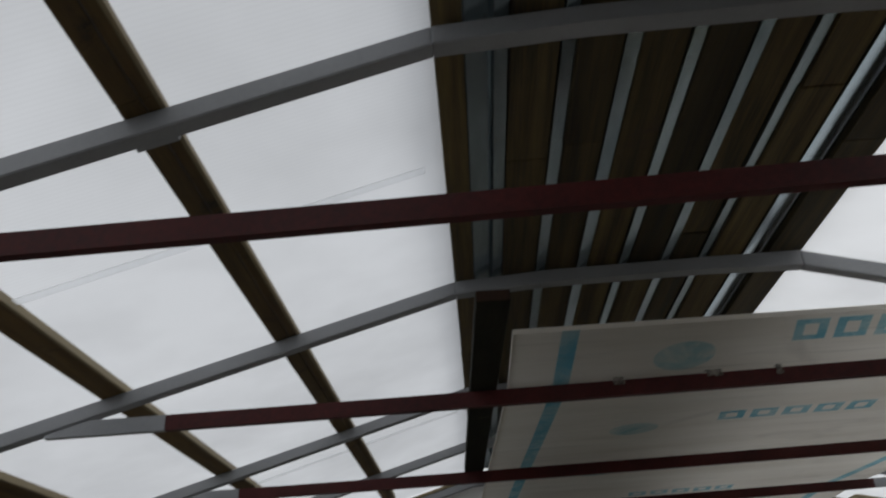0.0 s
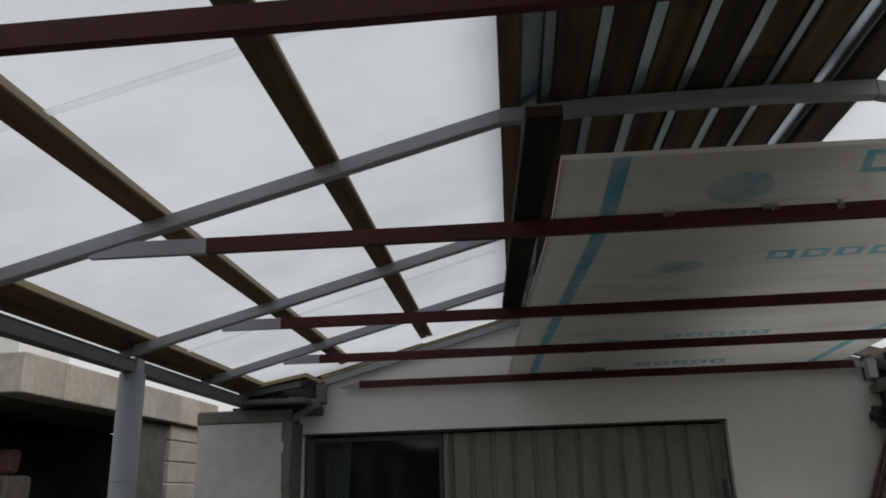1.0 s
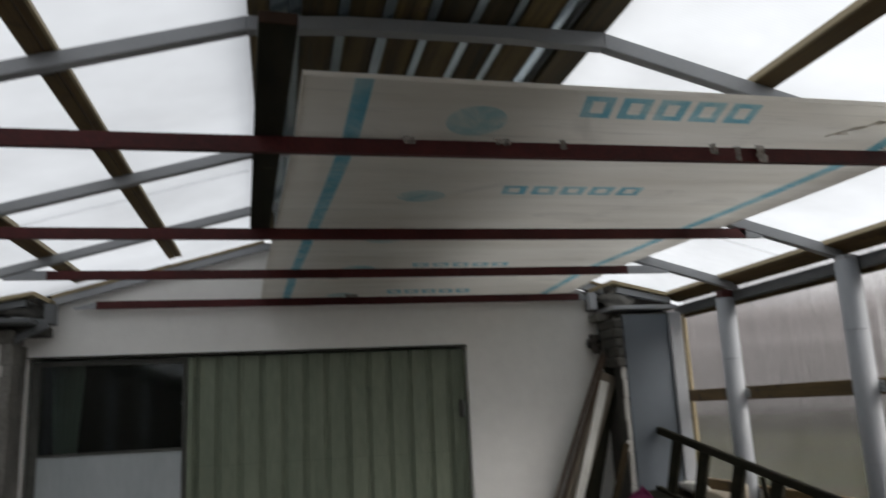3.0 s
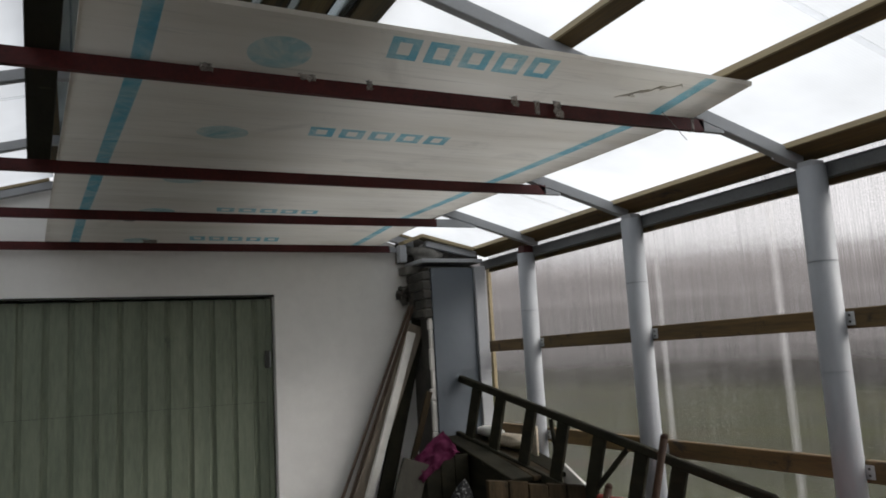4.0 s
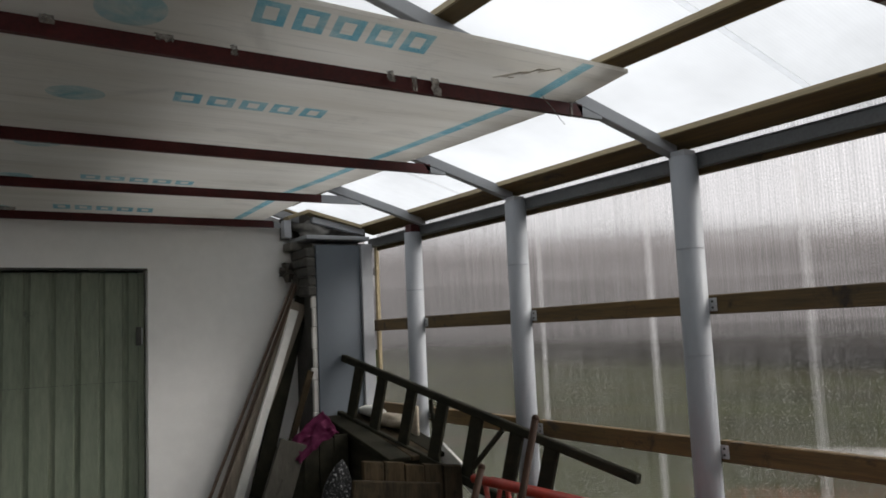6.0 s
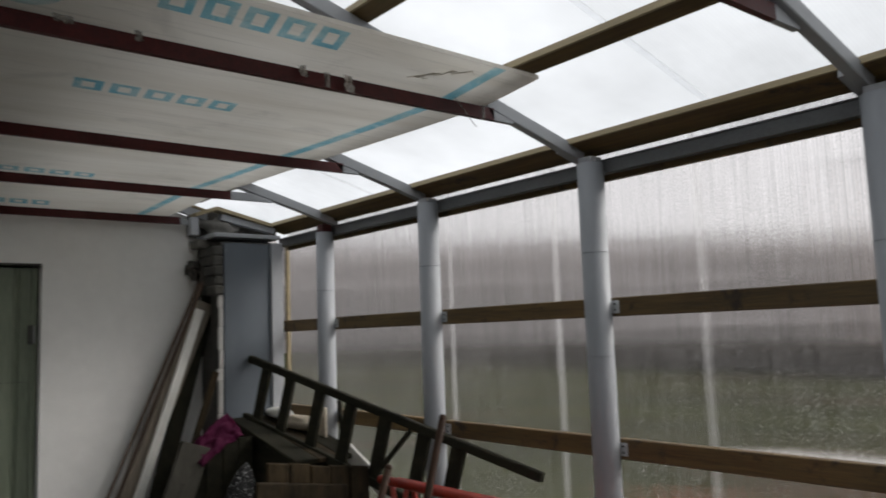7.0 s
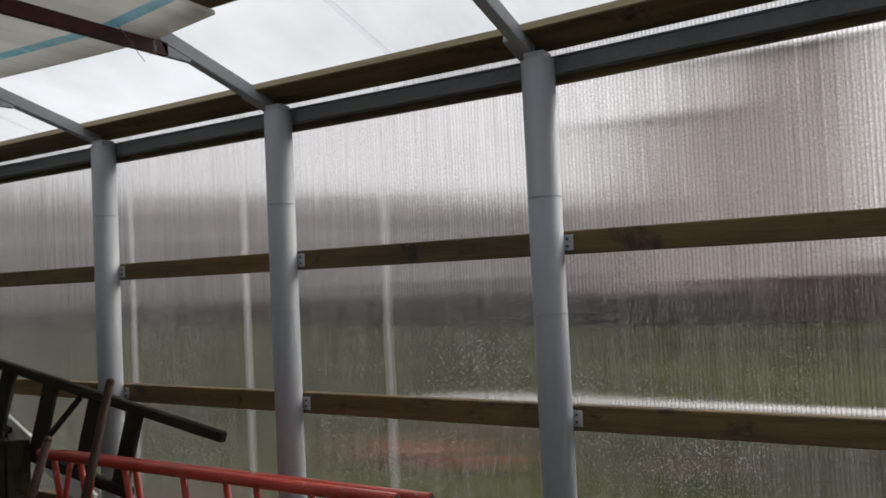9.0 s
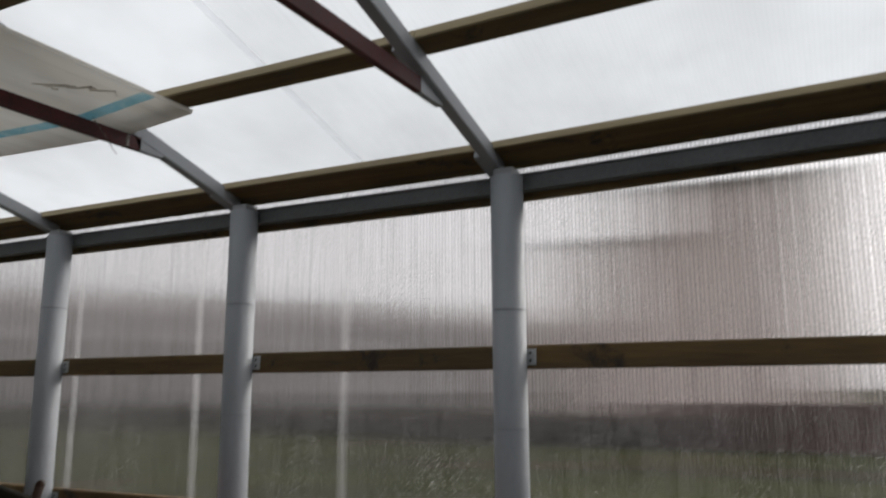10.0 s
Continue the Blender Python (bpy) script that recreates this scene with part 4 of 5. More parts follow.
def stored_sheet():
    s = thing("polycarbonate_sheet", "film-wrapped white polycarbonate sheet with blue print, lying on the cross ties", "sheet")
    bm = bmesh.new()
    sheet_patch(bm, 0, 1, 0, 1, 0.0, 0.014, 12, 48)
    body = part("twin_wall_body", bm, FILM, s)
    body.data.materials.append(CLEAR)
    for f in body.data.polygons:
        if f.normal.z > 0.5:
            f.material_index = 1
    for u0, u1, v1 in ((0.064, 0.087, 1.0), (0.899, 0.923, 1.0)):
        bm = bmesh.new()
        sheet_patch(bm, u0, u1, 0.0, v1, -0.0012, 0.001, 1, 48)
        part("blue_stripe", bm, BLUE, s, "blue printed edge stripe")
    # rows of print: a faint disc and five plain slanted hollow blocks
    for v in (0.024, 0.245, 0.478, 0.714, 0.945):
        for i in range(5):
            u = 0.370 + i * 0.0545
            bm = bmesh.new()
            for a, b, c, d, lean in ((0.0, 0.012, -0.0165, 0.0165, 0.010), (0.031, 0.043, -0.0165, 0.0165, 0.010),
                                     (0.012, 0.031, -0.0165, -0.0095, 0.002), (0.020, 0.039, 0.0095, 0.0165, 0.002)):
                sheet_patch(bm, u + a, u + b, v + c, v + d, -0.0012, 0.001, 1, 2, lean)
            part("print_block", bm, BLUE, s, "blue printed block")
        bm = bmesh.new()
        c = [on_sheet(0.240 + 0.042 * math.cos(k * math.pi / 12), v + 0.030 + 0.024 * math.sin(k * math.pi / 12), -0.0012) for k in range(24)]
        lo = [bm.verts.new(p) for p in c]
        hi = [bm.verts.new(p + Vector((0, 0, 0.001))) for p in c]
        bm.faces.new(lo)
        bm.faces.new(hi)
        for k in range(24):
            bm.faces.new((lo[k], lo[(k + 1) % 24], hi[(k + 1) % 24], hi[k]))
        part("print_disc", bm, PALE_BLUE, s, "faded blue printed disc")
    # loose film bunched near the corner and hanging scraps
    rnd = random.Random(9)
    for k in range(6):
        bm = bmesh.new()
        u, v = 0.79 + 0.012 * k, 0.060 - 0.0052 * k
        a = on_sheet(u, v, -0.001)
        for n in range(4):
            u, v = u + rnd.uniform(-0.002, 0.012), v + rnd.uniform(-0.007, 0.006)
            b = on_sheet(u, max(0.004, v), -0.001)
            rod(bm, a, b, 0.0014 + 0.001 * rnd.random(), seg=5)
            a = b
        part("film_crease", bm, FILM, s, "raised crease in the loose film")
    for u, v, w, h in ((0.155, 0.088, 0.035, 0.025), (0.29, 0.088, 0.05, 0.02), (0.38, 0.088, 0.02, 0.03), (0.62, 0.088, 0.03, 0.035), (0.70, 0.088, 0.035, 0.06),
                       (0.18, 0.78, 0.05, 0.04), (0.27, 0.97, 0.08, 0.02)):
        p = on_sheet(u, v, 0.0)
        m = pose(p.x, p.y - 0.026, p.z, -14 + 40 * (u % 0.1), 0, 8)
        t = bmesh.new()
        bmesh.ops.create_grid(t, x_segments=5, y_segments=5, size=0.5)
        for q in t.verts:
            q.co = m @ Vector((q.co.x * w * (1 + 0.3 * noise.noise(q.co * 5 + Vector((u * 9, 0, 0)))), 0.012 * noise.noise(q.co * 4 + Vector((0, u * 7, 0))), (q.co.y - 0.5) * h))
        bmesh.ops.solidify(t, geom=t.faces[:], thickness=0.0008)
        part("film_scrap", t, TAPE, s, "scrap of clear tape")
    for x0, x1 in ((1.360, 1.385), (2.040, 2.058)):
        bm = bmesh.new()
        box(bm, (x0, -2.8105, 2.314), (x1, -2.784, 2.366), 0.004)
        for q in bm.verts:
            q.co += Vector((0, 0.003, 0.003)) * noise.noise(q.co * 40)
        part("tape_wrap", bm, TAPE, s, "wrinkled clear tape round the tie end")
    bm = bmesh.new()
    a = on_sheet(0.915, 0.078, -0.002)
    for i in range(5):
        b = a + Vector((0.017 + 0.004 * math.sin(i * 1.7), -0.004, -0.021))
        rod(bm, a, b, 0.0016, seg=6)
        a = b
    part("film_strand", bm, TAPE, s, "hanging strand of film")
    return stand(s, (1.0, -1.5, 2.360))


stored_sheet()

# spare plank lying on the ties beside the sheet
pl = thing("spare_plank", "dark brown plank lying across the ties beside the sheet", "plank")
bm = bmesh.new()
beam(bm, (-0.058, -3.43, 2.379), (-0.135, -1.66, 2.379), 0.080, 0.028, 0.003)
part("timber", bm, DARK_WOOD, pl)
# near end coloured browner to paint the light on it
bm = bmesh.new()
beam(bm, (-0.0578, -3.4335, 2.379), (-0.0580, -3.4300, 2.379), 0.078, 0.026, 0.001)
part("lit_end", bm, HANDLE_WOOD, pl, "plank end coloured browner because light falls on it")
stand(pl, (-0.08, -2.4, 2.389))

# ---- clutter in the corner under the clear wall ----
LA, LB = Vector((2.284, -0.30, 1.395)), Vector((2.547, -2.543, 0.892))


def wooden_ladder():
    d = (LB - LA).normalized()
    down = (Vector((0, 0, -1)) - d * d.dot(Vector((0, 0, -1)))).normalized()
    down = (down + Vector((-0.10, -0.01, 0))).normalized()
    l = thing("wooden_ladder", "dark old wooden ladder lying on its side across the junk", "ladder")
    n = (LB - LA).length
    bm = bmesh.new()
    beam(bm, LA, LB, 0.040, 0.045, 0.006, -down, 0.95)
    part("side_rail", bm, DARK_WOOD, l)
    bm = bmesh.new()
    beam(bm, LA + down * 0.352 + d * 0.02, LA + down * 0.352 + d * 1.9, 0.040, 0.048, 0.006, -down)
    part("side_rail", bm, DARK_WOOD, l)
    for s in (0.20, 0.455, 0.75, 1.03, 1.31, 1.60, 1.83):
        bm = bmesh.new()
        p = LA + d * s
        beam(bm, p + down * 0.018, p + down * (0.345 if s < 1.7 else 0.37), 0.024, 0.086, 0.004, d)
        part("rung", bm, DARK_WOOD, l)
    for s, e in ((0.92, 1.08), (1.50, 1.30)):
        bm = bmesh.new()
        beam(bm, LA + d * s + down * 0.03, LA + d * e + down * 0.34, 0.014, 0.026, 0.002, d)
        part("brace", bm, DARK_WOOD, l)
    return stand(l, (2.35, -1.2, 0.5))


wooden_ladder()


def red_ladder(x, y0, y1, z, tilt, rungs):
    l = thing("red_steel_ladder", "chipped red tubular steel ladder lying on edge", "ladder", "red ladders")
    a, b = Vector((x, y0, z)), Vector((x + tilt, y1, z - 0.004))
    dn = Vector((0.05, 0, -0.36))
    for o in (Vector((0, 0, 0)), dn):
        bm = bmesh.new()
        rod(bm, a + o, b + o, 0.021, seg=14)
        r = part("tube_rail", bm, RED_PAINT, l)
        # dark disc painted for the shaded bore of the tube
        bm = bmesh.new()
        rod(bm, b + o, b + o + (b - a).normalized() * 0.002, 0.016, seg=14)
        part("bore_shade", bm, RAG_AND_SHADE, r)
        for f in r.data.polygons:
            f.use_smooth = abs(f.normal.y) < 0.7
    for s in rungs:
        p = a.lerp(b, s)
        bm = bmesh.new()
        rod(bm, p, p + dn, 0.013, seg=10)
        part("rung", bm, RED_PAINT, l, smooth=True)
    bm = bmesh.new()
    rod(bm, a.lerp(b, 0.03) + dn * 0.9, a.lerp(b, 0.11) + dn * 0.06, 0.011, seg=8)
    part("brace", bm, RED_PAINT, l, smooth=True)
    return stand(l, (x, (y0 + y1) / 2, z - 0.36))


red_ladder(2.20, -1.84, -3.62, 0.852, 0.0, (0.05, 0.30, 0.48, 0.68, 0.86))
red_ladder(2.262, -1.90, -3.69, 0.838, 0.02, (0.06, 0.25, 0.52, 0.74, 0.92))
# trestle that holds the ladders up
tr = thing("sawhorse", "low dark wooden sawhorse under the ladders", "sawhorse")
bm = bmesh.new()
box(bm, (2.10, -2.45, 0.41), (2.50, -2.36, 0.468), 0.004)
part("beam", bm, DARK_WOOD, tr)
for x in (2.14, 2.46):
    for s in (-1, 1):
        bm = bmesh.new()
        beam(bm, (x, -2.405 + s * 0.02, 0.43), (x, -2.405 + s * 0.2, 0.0), 0.035, 0.05, 0.003, (1, 0, 0))
        part("leg", bm, DARK_WOOD, tr)
stand(tr, (2.3, -2.4, 0))


def tool(name, top, foot, r, label):
    t = thing(name, label, "tool handle", "tool handles")
    bm = bmesh.new()
    rod(bm, foot, top, r * 1.05, r * 0.92, 12)
    bmesh.ops.create_uvsphere(bm, u_segments=12, v_segments=8, radius=r * 0.95, matrix=Matrix.Translation(top))
    part("shaft", bm, HANDLE_WOOD, t, smooth=True)
    bm = bmesh.new()
    f = Vector(foot)
    box(bm, f + Vector((-0.09, -0.02, 0.0)), f + Vector((0.09, 0.02, 0.05)), 0.006)
    part("head", bm, RAG_AND_SHADE, t, "rusty iron head")
    return stand(t, foot)


tool("rake", (2.15, -2.375, 1.170), (1.96, -2.18, 0.0), 0.017, "brown wooden rake handle leaning on the red ladder")
tool("shovel", (2.12, -2.02, 0.935), (1.90, -1.86, 0.0), 0.018, "short brown wooden shovel handle leaning on the red ladder")


def sloping_chest():
    b = thing("wooden_chest", "dark old wooden chest with a sloping lid, covered with junk", "chest")
    bm = bmesh.new()
    prism(bm, [(-0.33, 0.0), (-0.33, 1.005), (-1.10, 0.845), (-1.10, 0.0)], 0, 2.155, 2.54)
    bevel(bm, bm.faces, 0.004)
    part("body", bm, DARK_WOOD, b)
    for i in range(3):
        bm = bmesh.new()
        x = 2.135 + i * 0.141
        beam(bm, (x + 0.069, -0.31, 1.026 - 0.003 * i), (x + 0.069, -1.14, 0.853 - 0.002 * i), 0.136, 0.026, 0.004)
        part("lid_board", bm, GREY_WOOD if i == 1 else DARK_WOOD, b)
    for z in (0.25, 0.6):
        bm = bmesh.new()
        box(bm, (2.138, -1.09, z), (2.154, -0.34, z + 0.07), 0.003)
        part("batten", bm, DARK_WOOD, b)
    return stand(b, (2.35, -0.7, 0))


sloping_chest()


def plank_panel():
    """Rough upright planks nailed together, cut off on a slant, with a lower board in front."""
    c = thing("plank_panel", "weathered grey-brown panel of rough upright planks", "panel")
    rnd = random.Random(5)
    x, n = 1.80, 5
    for i in range(n):
        w = 0.113
        z = 0.940 - 0.16 * (x + w / 2 - 1.80) + rnd.uniform(-0.005, 0.005)
        bm = bmesh.new()
        box(bm, (x, -1.50 + rnd.uniform(-0.004, 0.004), 0.0), (x + w - 0.002, -1.468, z), 0.005)
        for q in bm.verts:
            if q.co.z > 0.5:
                q.co.z += -0.16 * (q.co.x - x - w / 2) + 0.006 * noise.noise(q.co * 30)
        bmesh.ops.rotate(bm, verts=bm.verts, cent=(x, -1.48, 0.5), matrix=Matrix.Rotation(rnd.uniform(-0.004, 0.004), 3, "Y"))
        part("plank", bm, GREY_WOOD, c)
        x += w
    for z0, z1, y, x1 in ((0.70, 0.855, -1.56, 2.18), (0.56, 0.68, -1.545, 2.30), (0.20, 0.32, -1.54, 2.36)):
        bm = bmesh.new()
        beam(bm, (1.70, y, (z0 + z1) / 2 + 0.02), (x1, y, (z0 + z1) / 2 - 0.06), 0.028, z1 - z0, 0.006)
        part("cross_board", bm, GREY_WOOD, c)
    return stand(c, (2.0, -1.5, 0))


plank_panel()


def leaning(name, label, top, foot, w, t, material, category="board", up=(0, 1, 0), group="leaning boards"):
    b = thing(name, label, category, group)
    bm = bmesh.new()
    beam(bm, foot, top, w, t, 0.003, up)
    part("board", bm, material, b)
    return b, bm


b, _ = leaning("leaning_board", "brown painted board leaning in the corner", (2.072, -0.10, 1.93), (1.285, -0.10, 0.01), 0.022, 0.020, BROWN_BOARD)
stand(b, (1.28, -0.10, 0))
b, _ = leaning("leaning_board", "broad grey-brown board leaning behind the white strip", (2.060, -0.135, 1.76), (1.345, -0.135, 0.01), 0.105, 0.018, WORN_BOARD)
stand(b, (1.35, -0.135, 0))
b, _ = leaning("leaning_board", "narrow brown batten leaning on the wall", (2.05, -0.06, 1.90), (1.225, -0.06, 0.01), 0.016, 0.022, BROWN_BOARD)
stand(b, (1.22, -0.06, 0))
b, _ = leaning("window_sash_strip", "peeling white painted wooden strip leaning in the corner", (2.008, -0.17, 1.715), (1.428, -0.17, 0.01), 0.052, 0.030, WHITE_PAINT)
stand(b, (1.43, -0.17, 0))
b, _ = leaning("leaning_board", "dark stained board leaning behind the white strip", (2.085, -0.13, 1.80), (1.60, -0.13, 0.01), 0.10, 0.02, DARK_WOOD)
stand(b, (1.60, -0.13, 0))
b, _ = leaning("leaning_board", "grey weathered lath leaning on the pier", (2.03, -0.36, 1.33), (1.60, -0.34, 0.01), 0.040, 0.02, GREY_WOOD)
stand(b, (1.60, -0.34, 0))
b, _ = leaning("leaning_board", "broad weathered plank standing in front of the bench", (1.785, -0.66, 0.955), (1.43, -0.72, 0.01), 0.165, 0.028, PLANK_GREY)
stand(b, (1.43, -0.72, 0))
b, _ = leaning("white_board", "white painted board lying behind the wooden ladder", (2.50, -1.02, 0.90), (2.50, -1.75, 0.55), 0.02, 0.10, WHITE_PAINT, "board", (0, 0, 1))
stand(b, (2.50, -1.4, 0.5))

# box added to fill the dark mass left of the chest
def dark_box():
    c = thing("dark_mass_box", "dark upright box added for the dark mass beside the chest", "box")
    for i in range(3):
        bm = bmesh.new()
        box(bm, (1.855 + 0.094 * i, -0.645, 0.0), (1.946 + 0.094 * i, -0.625, 0.935 + 0.012 * i), 0.003)
        part("front_board", bm, DARK_WOOD, c)
    for x in (1.855, 2.116):
        bm = bmesh.new()
        box(bm, (x, -0.624, 0.0), (x + 0.02, -0.42, 0.94), 0.003)
        part("side_board", bm, DARK_WOOD, c)
    bm = bmesh.new()
    box(bm, (1.877, -0.624, 0.90), (2.114, -0.42, 0.925), 0.003)
    part("top_board", bm, DARK_WOOD, c)
    return stand(c, (2.01, -0.53, 0))


dark_box()

bm = bmesh.new()
bmesh.ops.create_grid(bm, x_segments=30, y_segments=30, size=0.5)
for v in bm.verts:
    u, w = v.co.x, v.co.y
    fold = noise.noise(Vector((u * 4 + w, w * 2.5, 5))) + 0.5 * noise.noise(Vector((u * 9, w * 6, 1)))
    v.co = Vector((1.900 + 0.25 * u - 0.05 * w + 0.02 * fold, -0.655 + 0.10 * w + 0.020 * fold, 0.975 + 0.17 * u + (0.10 + 0.05 * u) * w - 0.07 * u * u + 0.022 * noise.noise(Vector((u * 6, w * 4, 2)))))
bmesh.ops.solidify(bm, geom=bm.faces[:], thickness=0.004)
tagged(link("cloth", bm, MAGENTA, True), "crumpled magenta cloth thrown over the dark wooden box", "cloth")

bm = bmesh.new()
lumpy(bm, (2.44, -0.60, 1.005), (0.13, 0.46, 0.10), 2, 0.12)
tagged(link("rolled_sack", bm, BEIGE, True), "rolled beige sacking on the bench", "sack")
bm = bmesh.new()
lumpy(bm, (2.40, -0.45, 1.055), (0.10, 0.32, 0.07), 7, 0.10)
tagged(link("paper_bundle", bm, WHITE_PAINT, True), "bundle of white paper on the rolled sack", "paper")
bm = bmesh.new()
beam(bm, (2.50, -0.80, 0.925), (2.50, -0.80, 1.10), 0.10, 0.016, 0.003, (1, 0, 0))
tagged(link("plywood_offcut", bm, BEIGE), "small pale plywood offcut standing on the bench", "offcut")
bm = bmesh.new()
lumpy(bm, (1.93, -0.92, 0.42), (0.26, 0.22, 0.82), 11, 0.10)
tagged(link("net_sack", bm, SPECKLE, True), "black and white speckled net sack", "sack")
bm = bmesh.new()
lumpy(bm, (2.02, -0.05, 1.97), (0.09, 0.09, 0.10), 13, 0.5)
lumpy(bm, (2.075, -0.12, 1.90), (0.07, 0.09, 0.22), 17, 0.4)
tagged(link("rag_wad", bm, RAG_AND_SHADE, False), "dark crumbling wad stuffed in the wall corner", "rag")

# ---- neighbour's outbuilding beyond the open side ----
def outbuilding():
    o = thing("outbuilding", "neighbouring outbuilding with a pale stone band over dark openings", "building")
    # near-black block set in for the shade of a deep opening
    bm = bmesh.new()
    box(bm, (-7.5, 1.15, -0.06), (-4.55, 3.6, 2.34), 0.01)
    part("painted_opening", bm, SHADE_WALL, o, "solid near-black block painted for a deep shaded opening")
    bm = bmesh.new()
    box(bm, (-3.62, 1.80, -0.06), (-3.57, 2.62, 2.34), 0.01)
    part("door_leaf", bm, DARK_CEMENT, o, "dark grey door leaf")
    z = -0.06
    while z < 2.3:
        bm = bmesh.new()
        box(bm, (-3.62, 2.64, z), (-3.53, 3.6, min(z + 0.2, 2.345)), 0.012)
        part("stone_course", bm, STONE, o)
        z += 0.205
    y = 0.05
    while y < 3.6:
        bm = bmesh.new()
        box(bm, (-3.70, y, 2.352), (-3.45, min(y + 0.50, 3.7), 2.628), 0.008)
        part("parapet_stone", bm, STONE, o)
        y += 0.514
    x = -3.714
    while x > -7.4:
        bm = bmesh.new()
        box(bm, (x - 0.5, 0.05, 2.352), (x, 0.22, 2.628), 0.008)
        part("parapet_stone", bm, STONE, o)
        x -= 0.514
    bm = bmesh.new()
    box(bm, (-7.4, 0.23, 2.36), (-3.71, 3.6, 2.46), 0.01)
    part("flat_roof", bm, DARK_CEMENT, o)
    bm = bmesh.new()
    box(bm, (-7.6, 0.25, -0.06), (-7.5, 3.6, 2.36), 0.01)
    part("side_wall", bm, SHADE_WALL, o)
    return stand(o, (-5.5, 1.9, -0.06))


outbuilding()
# stored bundle in the dark opening, its red darkened for the shade there
bundle = thing("stored_bundle", "unclear reddish bundle on crates, coloured dark for the shaded opening", "bundle")
for name, lo, hi, mat, turn in (("red_tarp", (-0.22, -0.10, 1.90), (0.20, 0.10, 2.08), SHADED_RED, 12), ("red_tarp", (-0.42, -0.06, 1.93), (-0.24, 0.12, 2.12), BRICK_RED, -8),
                                ("crate", (-0.34, -0.16, 1.30), (0.26, 0.20, 1.88), RAG_AND_SHADE, 4), ("crate", (-0.40, -0.20, 0.0), (0.34, 0.26, 1.295), RAG_AND_SHADE, -3)):
    bm = bmesh.new()
    box(bm, lo, hi, 0.02)
    bmesh.ops.subdivide_edges(bm, edges=bm.edges[:], cuts=3, use_grid_fill=True)
    for v in bm.verts:
        v.co += Vector((0.03, 0.03, 0.02)) * noise.noise(v.co * 6)
    bm.transform(pose(-4.28, 1.0, -0.04, 0, 0, turn))
    part(name, bm, mat, bundle)
stand(bundle, (-4.28, 1.0, 0.0))


def far_house(name, lo, hi, roof_h, wall, label, cols, rows, face):
    """A plain house far off: walls, hipped roof and window openings with frames."""
    h = thing(name, label, "house")
    bm = bmesh.new()
    box(bm, lo, hi, 0.02)
    part("wall", bm, wall, h)
    (x0, y0, _), (x1, y1, z1) = lo, hi
    bm = bmesh.new()
    e = 0.4
    base = [bm.verts.new(p) for p in ((x0 - e, y0 - e, z1), (x1 + e, y0 - e, z1), (x1 + e, y1 + e, z1), (x0 - e, y1 + e, z1))]
    if x1 - x0 < y1 - y0:
        k = (x1 - x0) / 2
        ridge = [bm.verts.new(((x0 + x1) / 2, y0 + k, z1 + roof_h)), bm.verts.new(((x0 + x1) / 2, y1 - k, z1 + roof_h))]
        for f in ((base[0], base[1], ridge[0]), (base[1], base[2], ridge[1], ridge[0]), (base[2], base[3], ridge[1]), (base[3], base[0], ridge[0], ridge[1])):
            bm.faces.new(f)
    else:
        k = (y1 - y0) / 2
        ridge = [bm.verts.new((x0 + k, (y0 + y1) / 2, z1 + roof_h)), bm.verts.new((x1 - k, (y0 + y1) / 2, z1 + roof_h))]
        for f in ((base[0], base[1], ridge[1], ridge[0]), (base[1], base[2], ridge[1]), (base[2], base[3], ridge[0], ridge[1]), (base[3], base[0], ridge[0])):
            bm.faces.new(f)
    bm.faces.new(list(reversed(base)))
    part("roof", bm, ROOF_TILE, h)
    for r in range(rows):
        for c in range(cols):
            if face == "x":
                yc = y0 + (y1 - y0) * (c + 0.5) / cols
                bm = bmesh.new()
                box(bm, (x0 - 0.05, yc - 0.6, 1.0 + r * 2.8), (x0 + 0.02, yc + 0.6, 2.3 + r * 2.8), 0.02)
            else:
                xc = x0 + (x1 - x0) * (c + 0.5) / cols
                bm = bmesh.new()
                box(bm, (xc - 0.6, y0 - 0.05, 1.0 + r * 2.8), (xc + 0.6, y0 + 0.02, 2.3 + r * 2.8), 0.02)
            # the dark of the window is painted on a near-black box
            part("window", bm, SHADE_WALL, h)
    return stand(h, ((x0 + x1) / 2, (y0 + y1) / 2, -0.06))


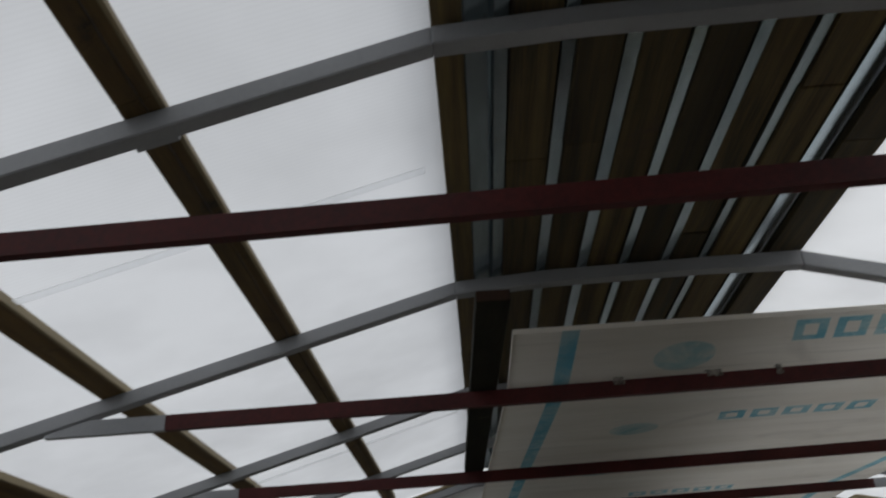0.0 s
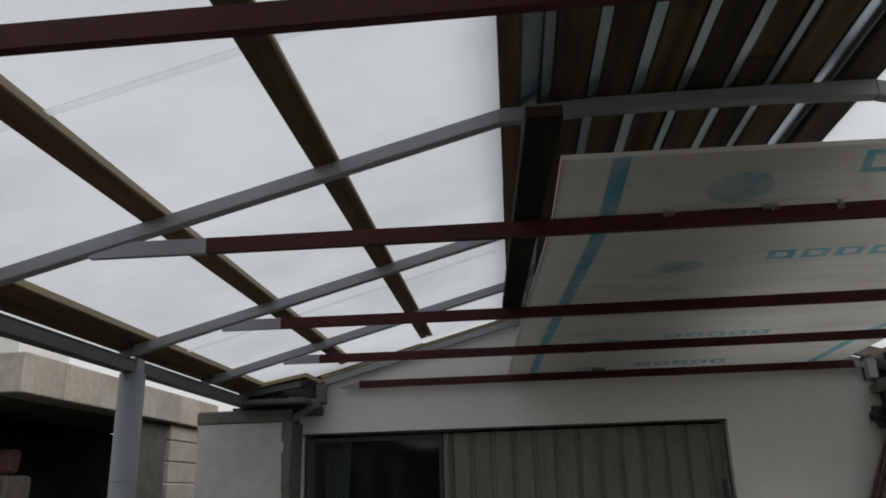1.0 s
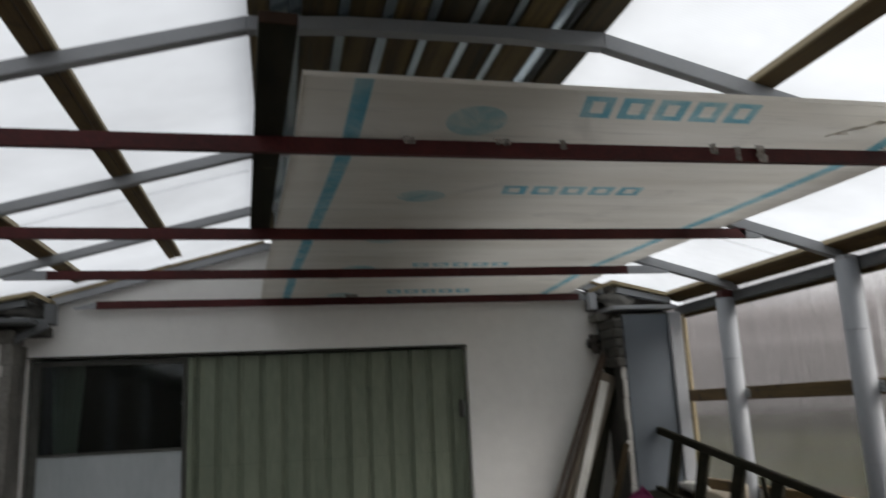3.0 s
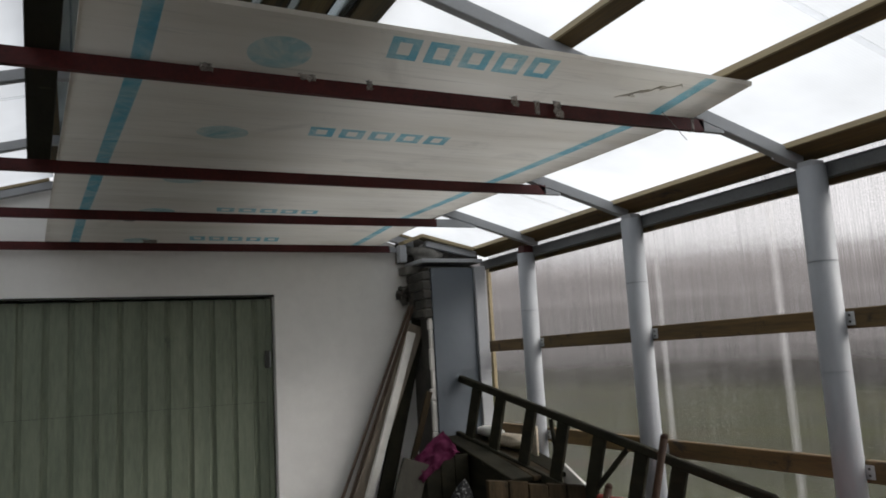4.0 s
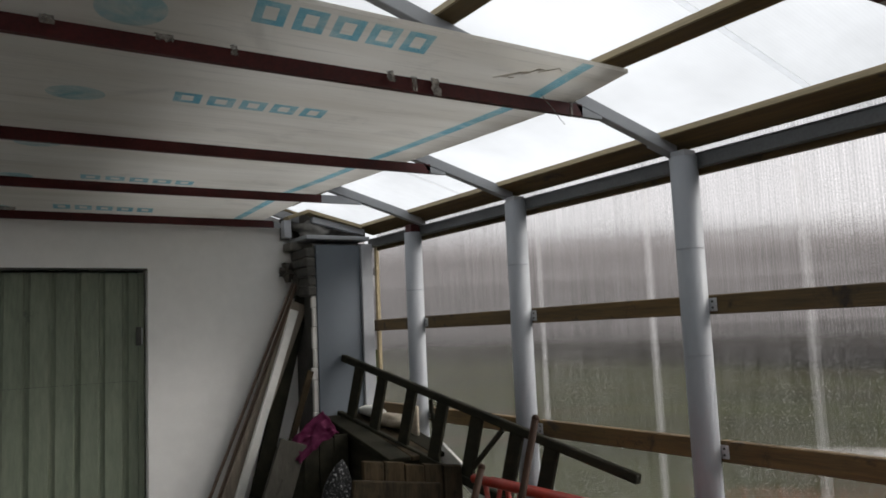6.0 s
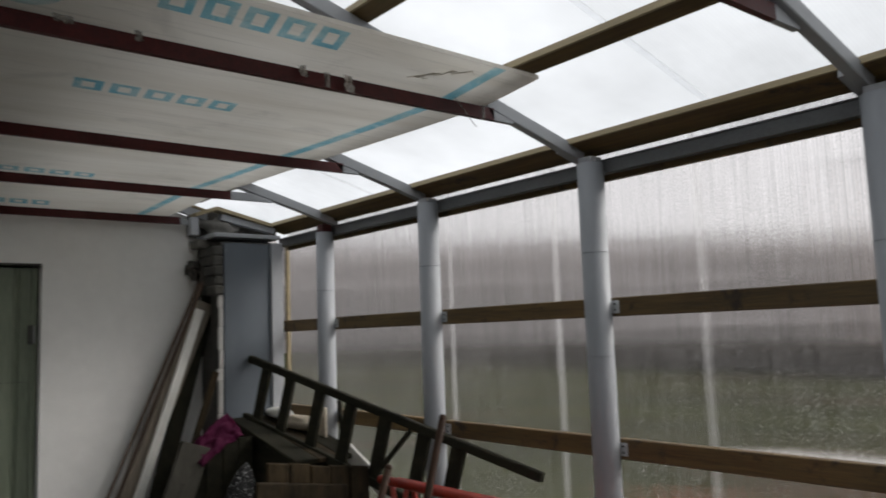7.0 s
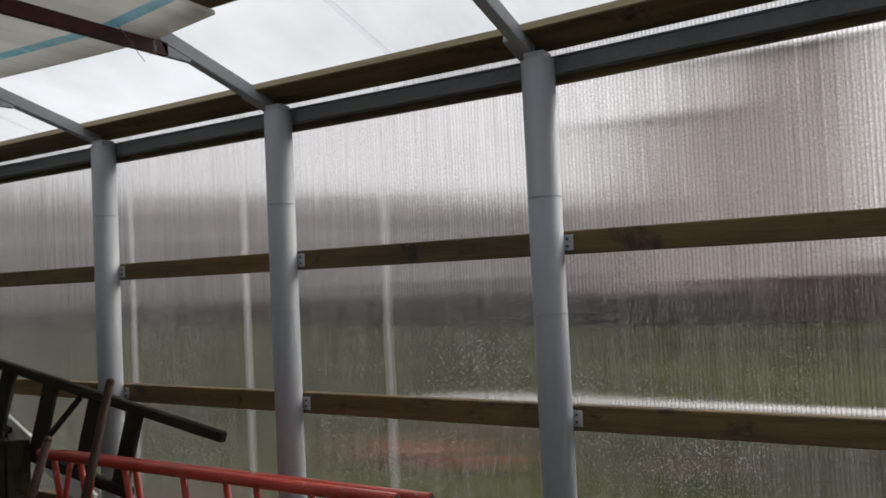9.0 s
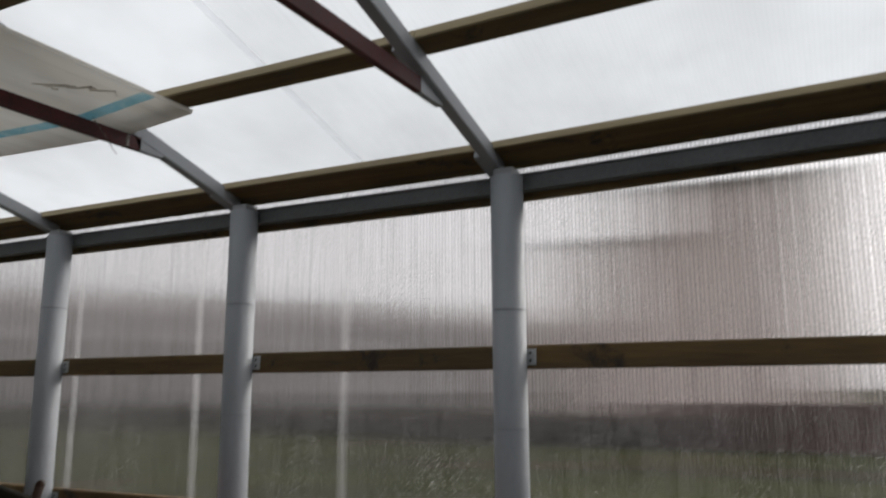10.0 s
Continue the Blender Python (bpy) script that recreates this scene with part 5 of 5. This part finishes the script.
far_house("pale_house", (-18, 11, -0.06), (-10.9, 13, 6.0), 1.6, PALE_WALL, "pale rendered house behind the outbuilding", 2, 1, "y")
far_house("pink_house", (27, -5.6, -0.06), (37, 0.9, 8.3), 1.0, PINK_WALL, "tall pinkish rendered house across the lawn", 0, 0, "x")
far_house("pink_house", (27.2, 0.95, -0.06), (36, 3.6, 6.6), 0.6, PINK_WALL, "pinkish stair block of the house across the lawn", 0, 0, "x")

# ---- lawn edge, hedge and far woods ----
bm = bmesh.new()
y = -16.0
while y < -1.2:
    box(bm, (21.0, y, -0.1), (21.25, y + 1.98, 1.08), 0.02)
    y += 2.0
structure("garden_wall", bm, BRICK_RED, "low dark reddish brick garden wall beyond the lawn", "wall")

bm = bmesh.new()
box(bm, (8.62, -14, -0.10), (8.92, 0.2, 0.0), 0.01)
structure("pavement", bm, PALE_WALL, "pale concrete path edge across the lawn", "path")
heap = thing("rubble_heap", "low heap of reddish brick rubble lying on the lawn", "rubble")
rnd = random.Random(21)
for i in range(26):
    bm = bmesh.new()
    a = rnd.random()
    c = (5.75 + 0.35 * a + rnd.uniform(-0.15, 0.15), -2.1 + 1.3 * a, -0.04 + rnd.uniform(0, 0.05))
    box(bm, (-0.12, -0.06, -0.035), (0.12, 0.06, 0.035), 0.006, pose(*c, rnd.uniform(-20, 20), rnd.uniform(-20, 20), rnd.uniform(0, 180)))
    part("brick", bm, CLAY_RED if i % 4 else BRICK_RED, heap)
stand(heap, (5.9, -1.5, -0.06))
bm = bmesh.new()
rnd = random.Random(12)
for i in range(420):
    y = -1.5 + 34 * rnd.random()
    lumpy(bm, (21.2 + rnd.uniform(-0.4, 0.4) + 0.12 * max(0, y), y, rnd.uniform(0.2, 0.5)), (0.9, 0.9, rnd.uniform(0.6, 0.9)), i, 0.4, 1)
tagged(link("hedge", bm, HEDGE), "low dark bare hedge along the far edge of the lawn", "hedge", kind="stuff")
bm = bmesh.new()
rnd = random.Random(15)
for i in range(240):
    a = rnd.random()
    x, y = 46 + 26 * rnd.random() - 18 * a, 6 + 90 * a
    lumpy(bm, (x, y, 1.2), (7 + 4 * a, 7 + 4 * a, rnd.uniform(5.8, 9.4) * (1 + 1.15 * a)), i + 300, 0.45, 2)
tagged(link("hazy_far_woods", bm, WOODS), "bare woods on the rise behind the lawn, haze painted into their colour", "trees", kind="stuff")
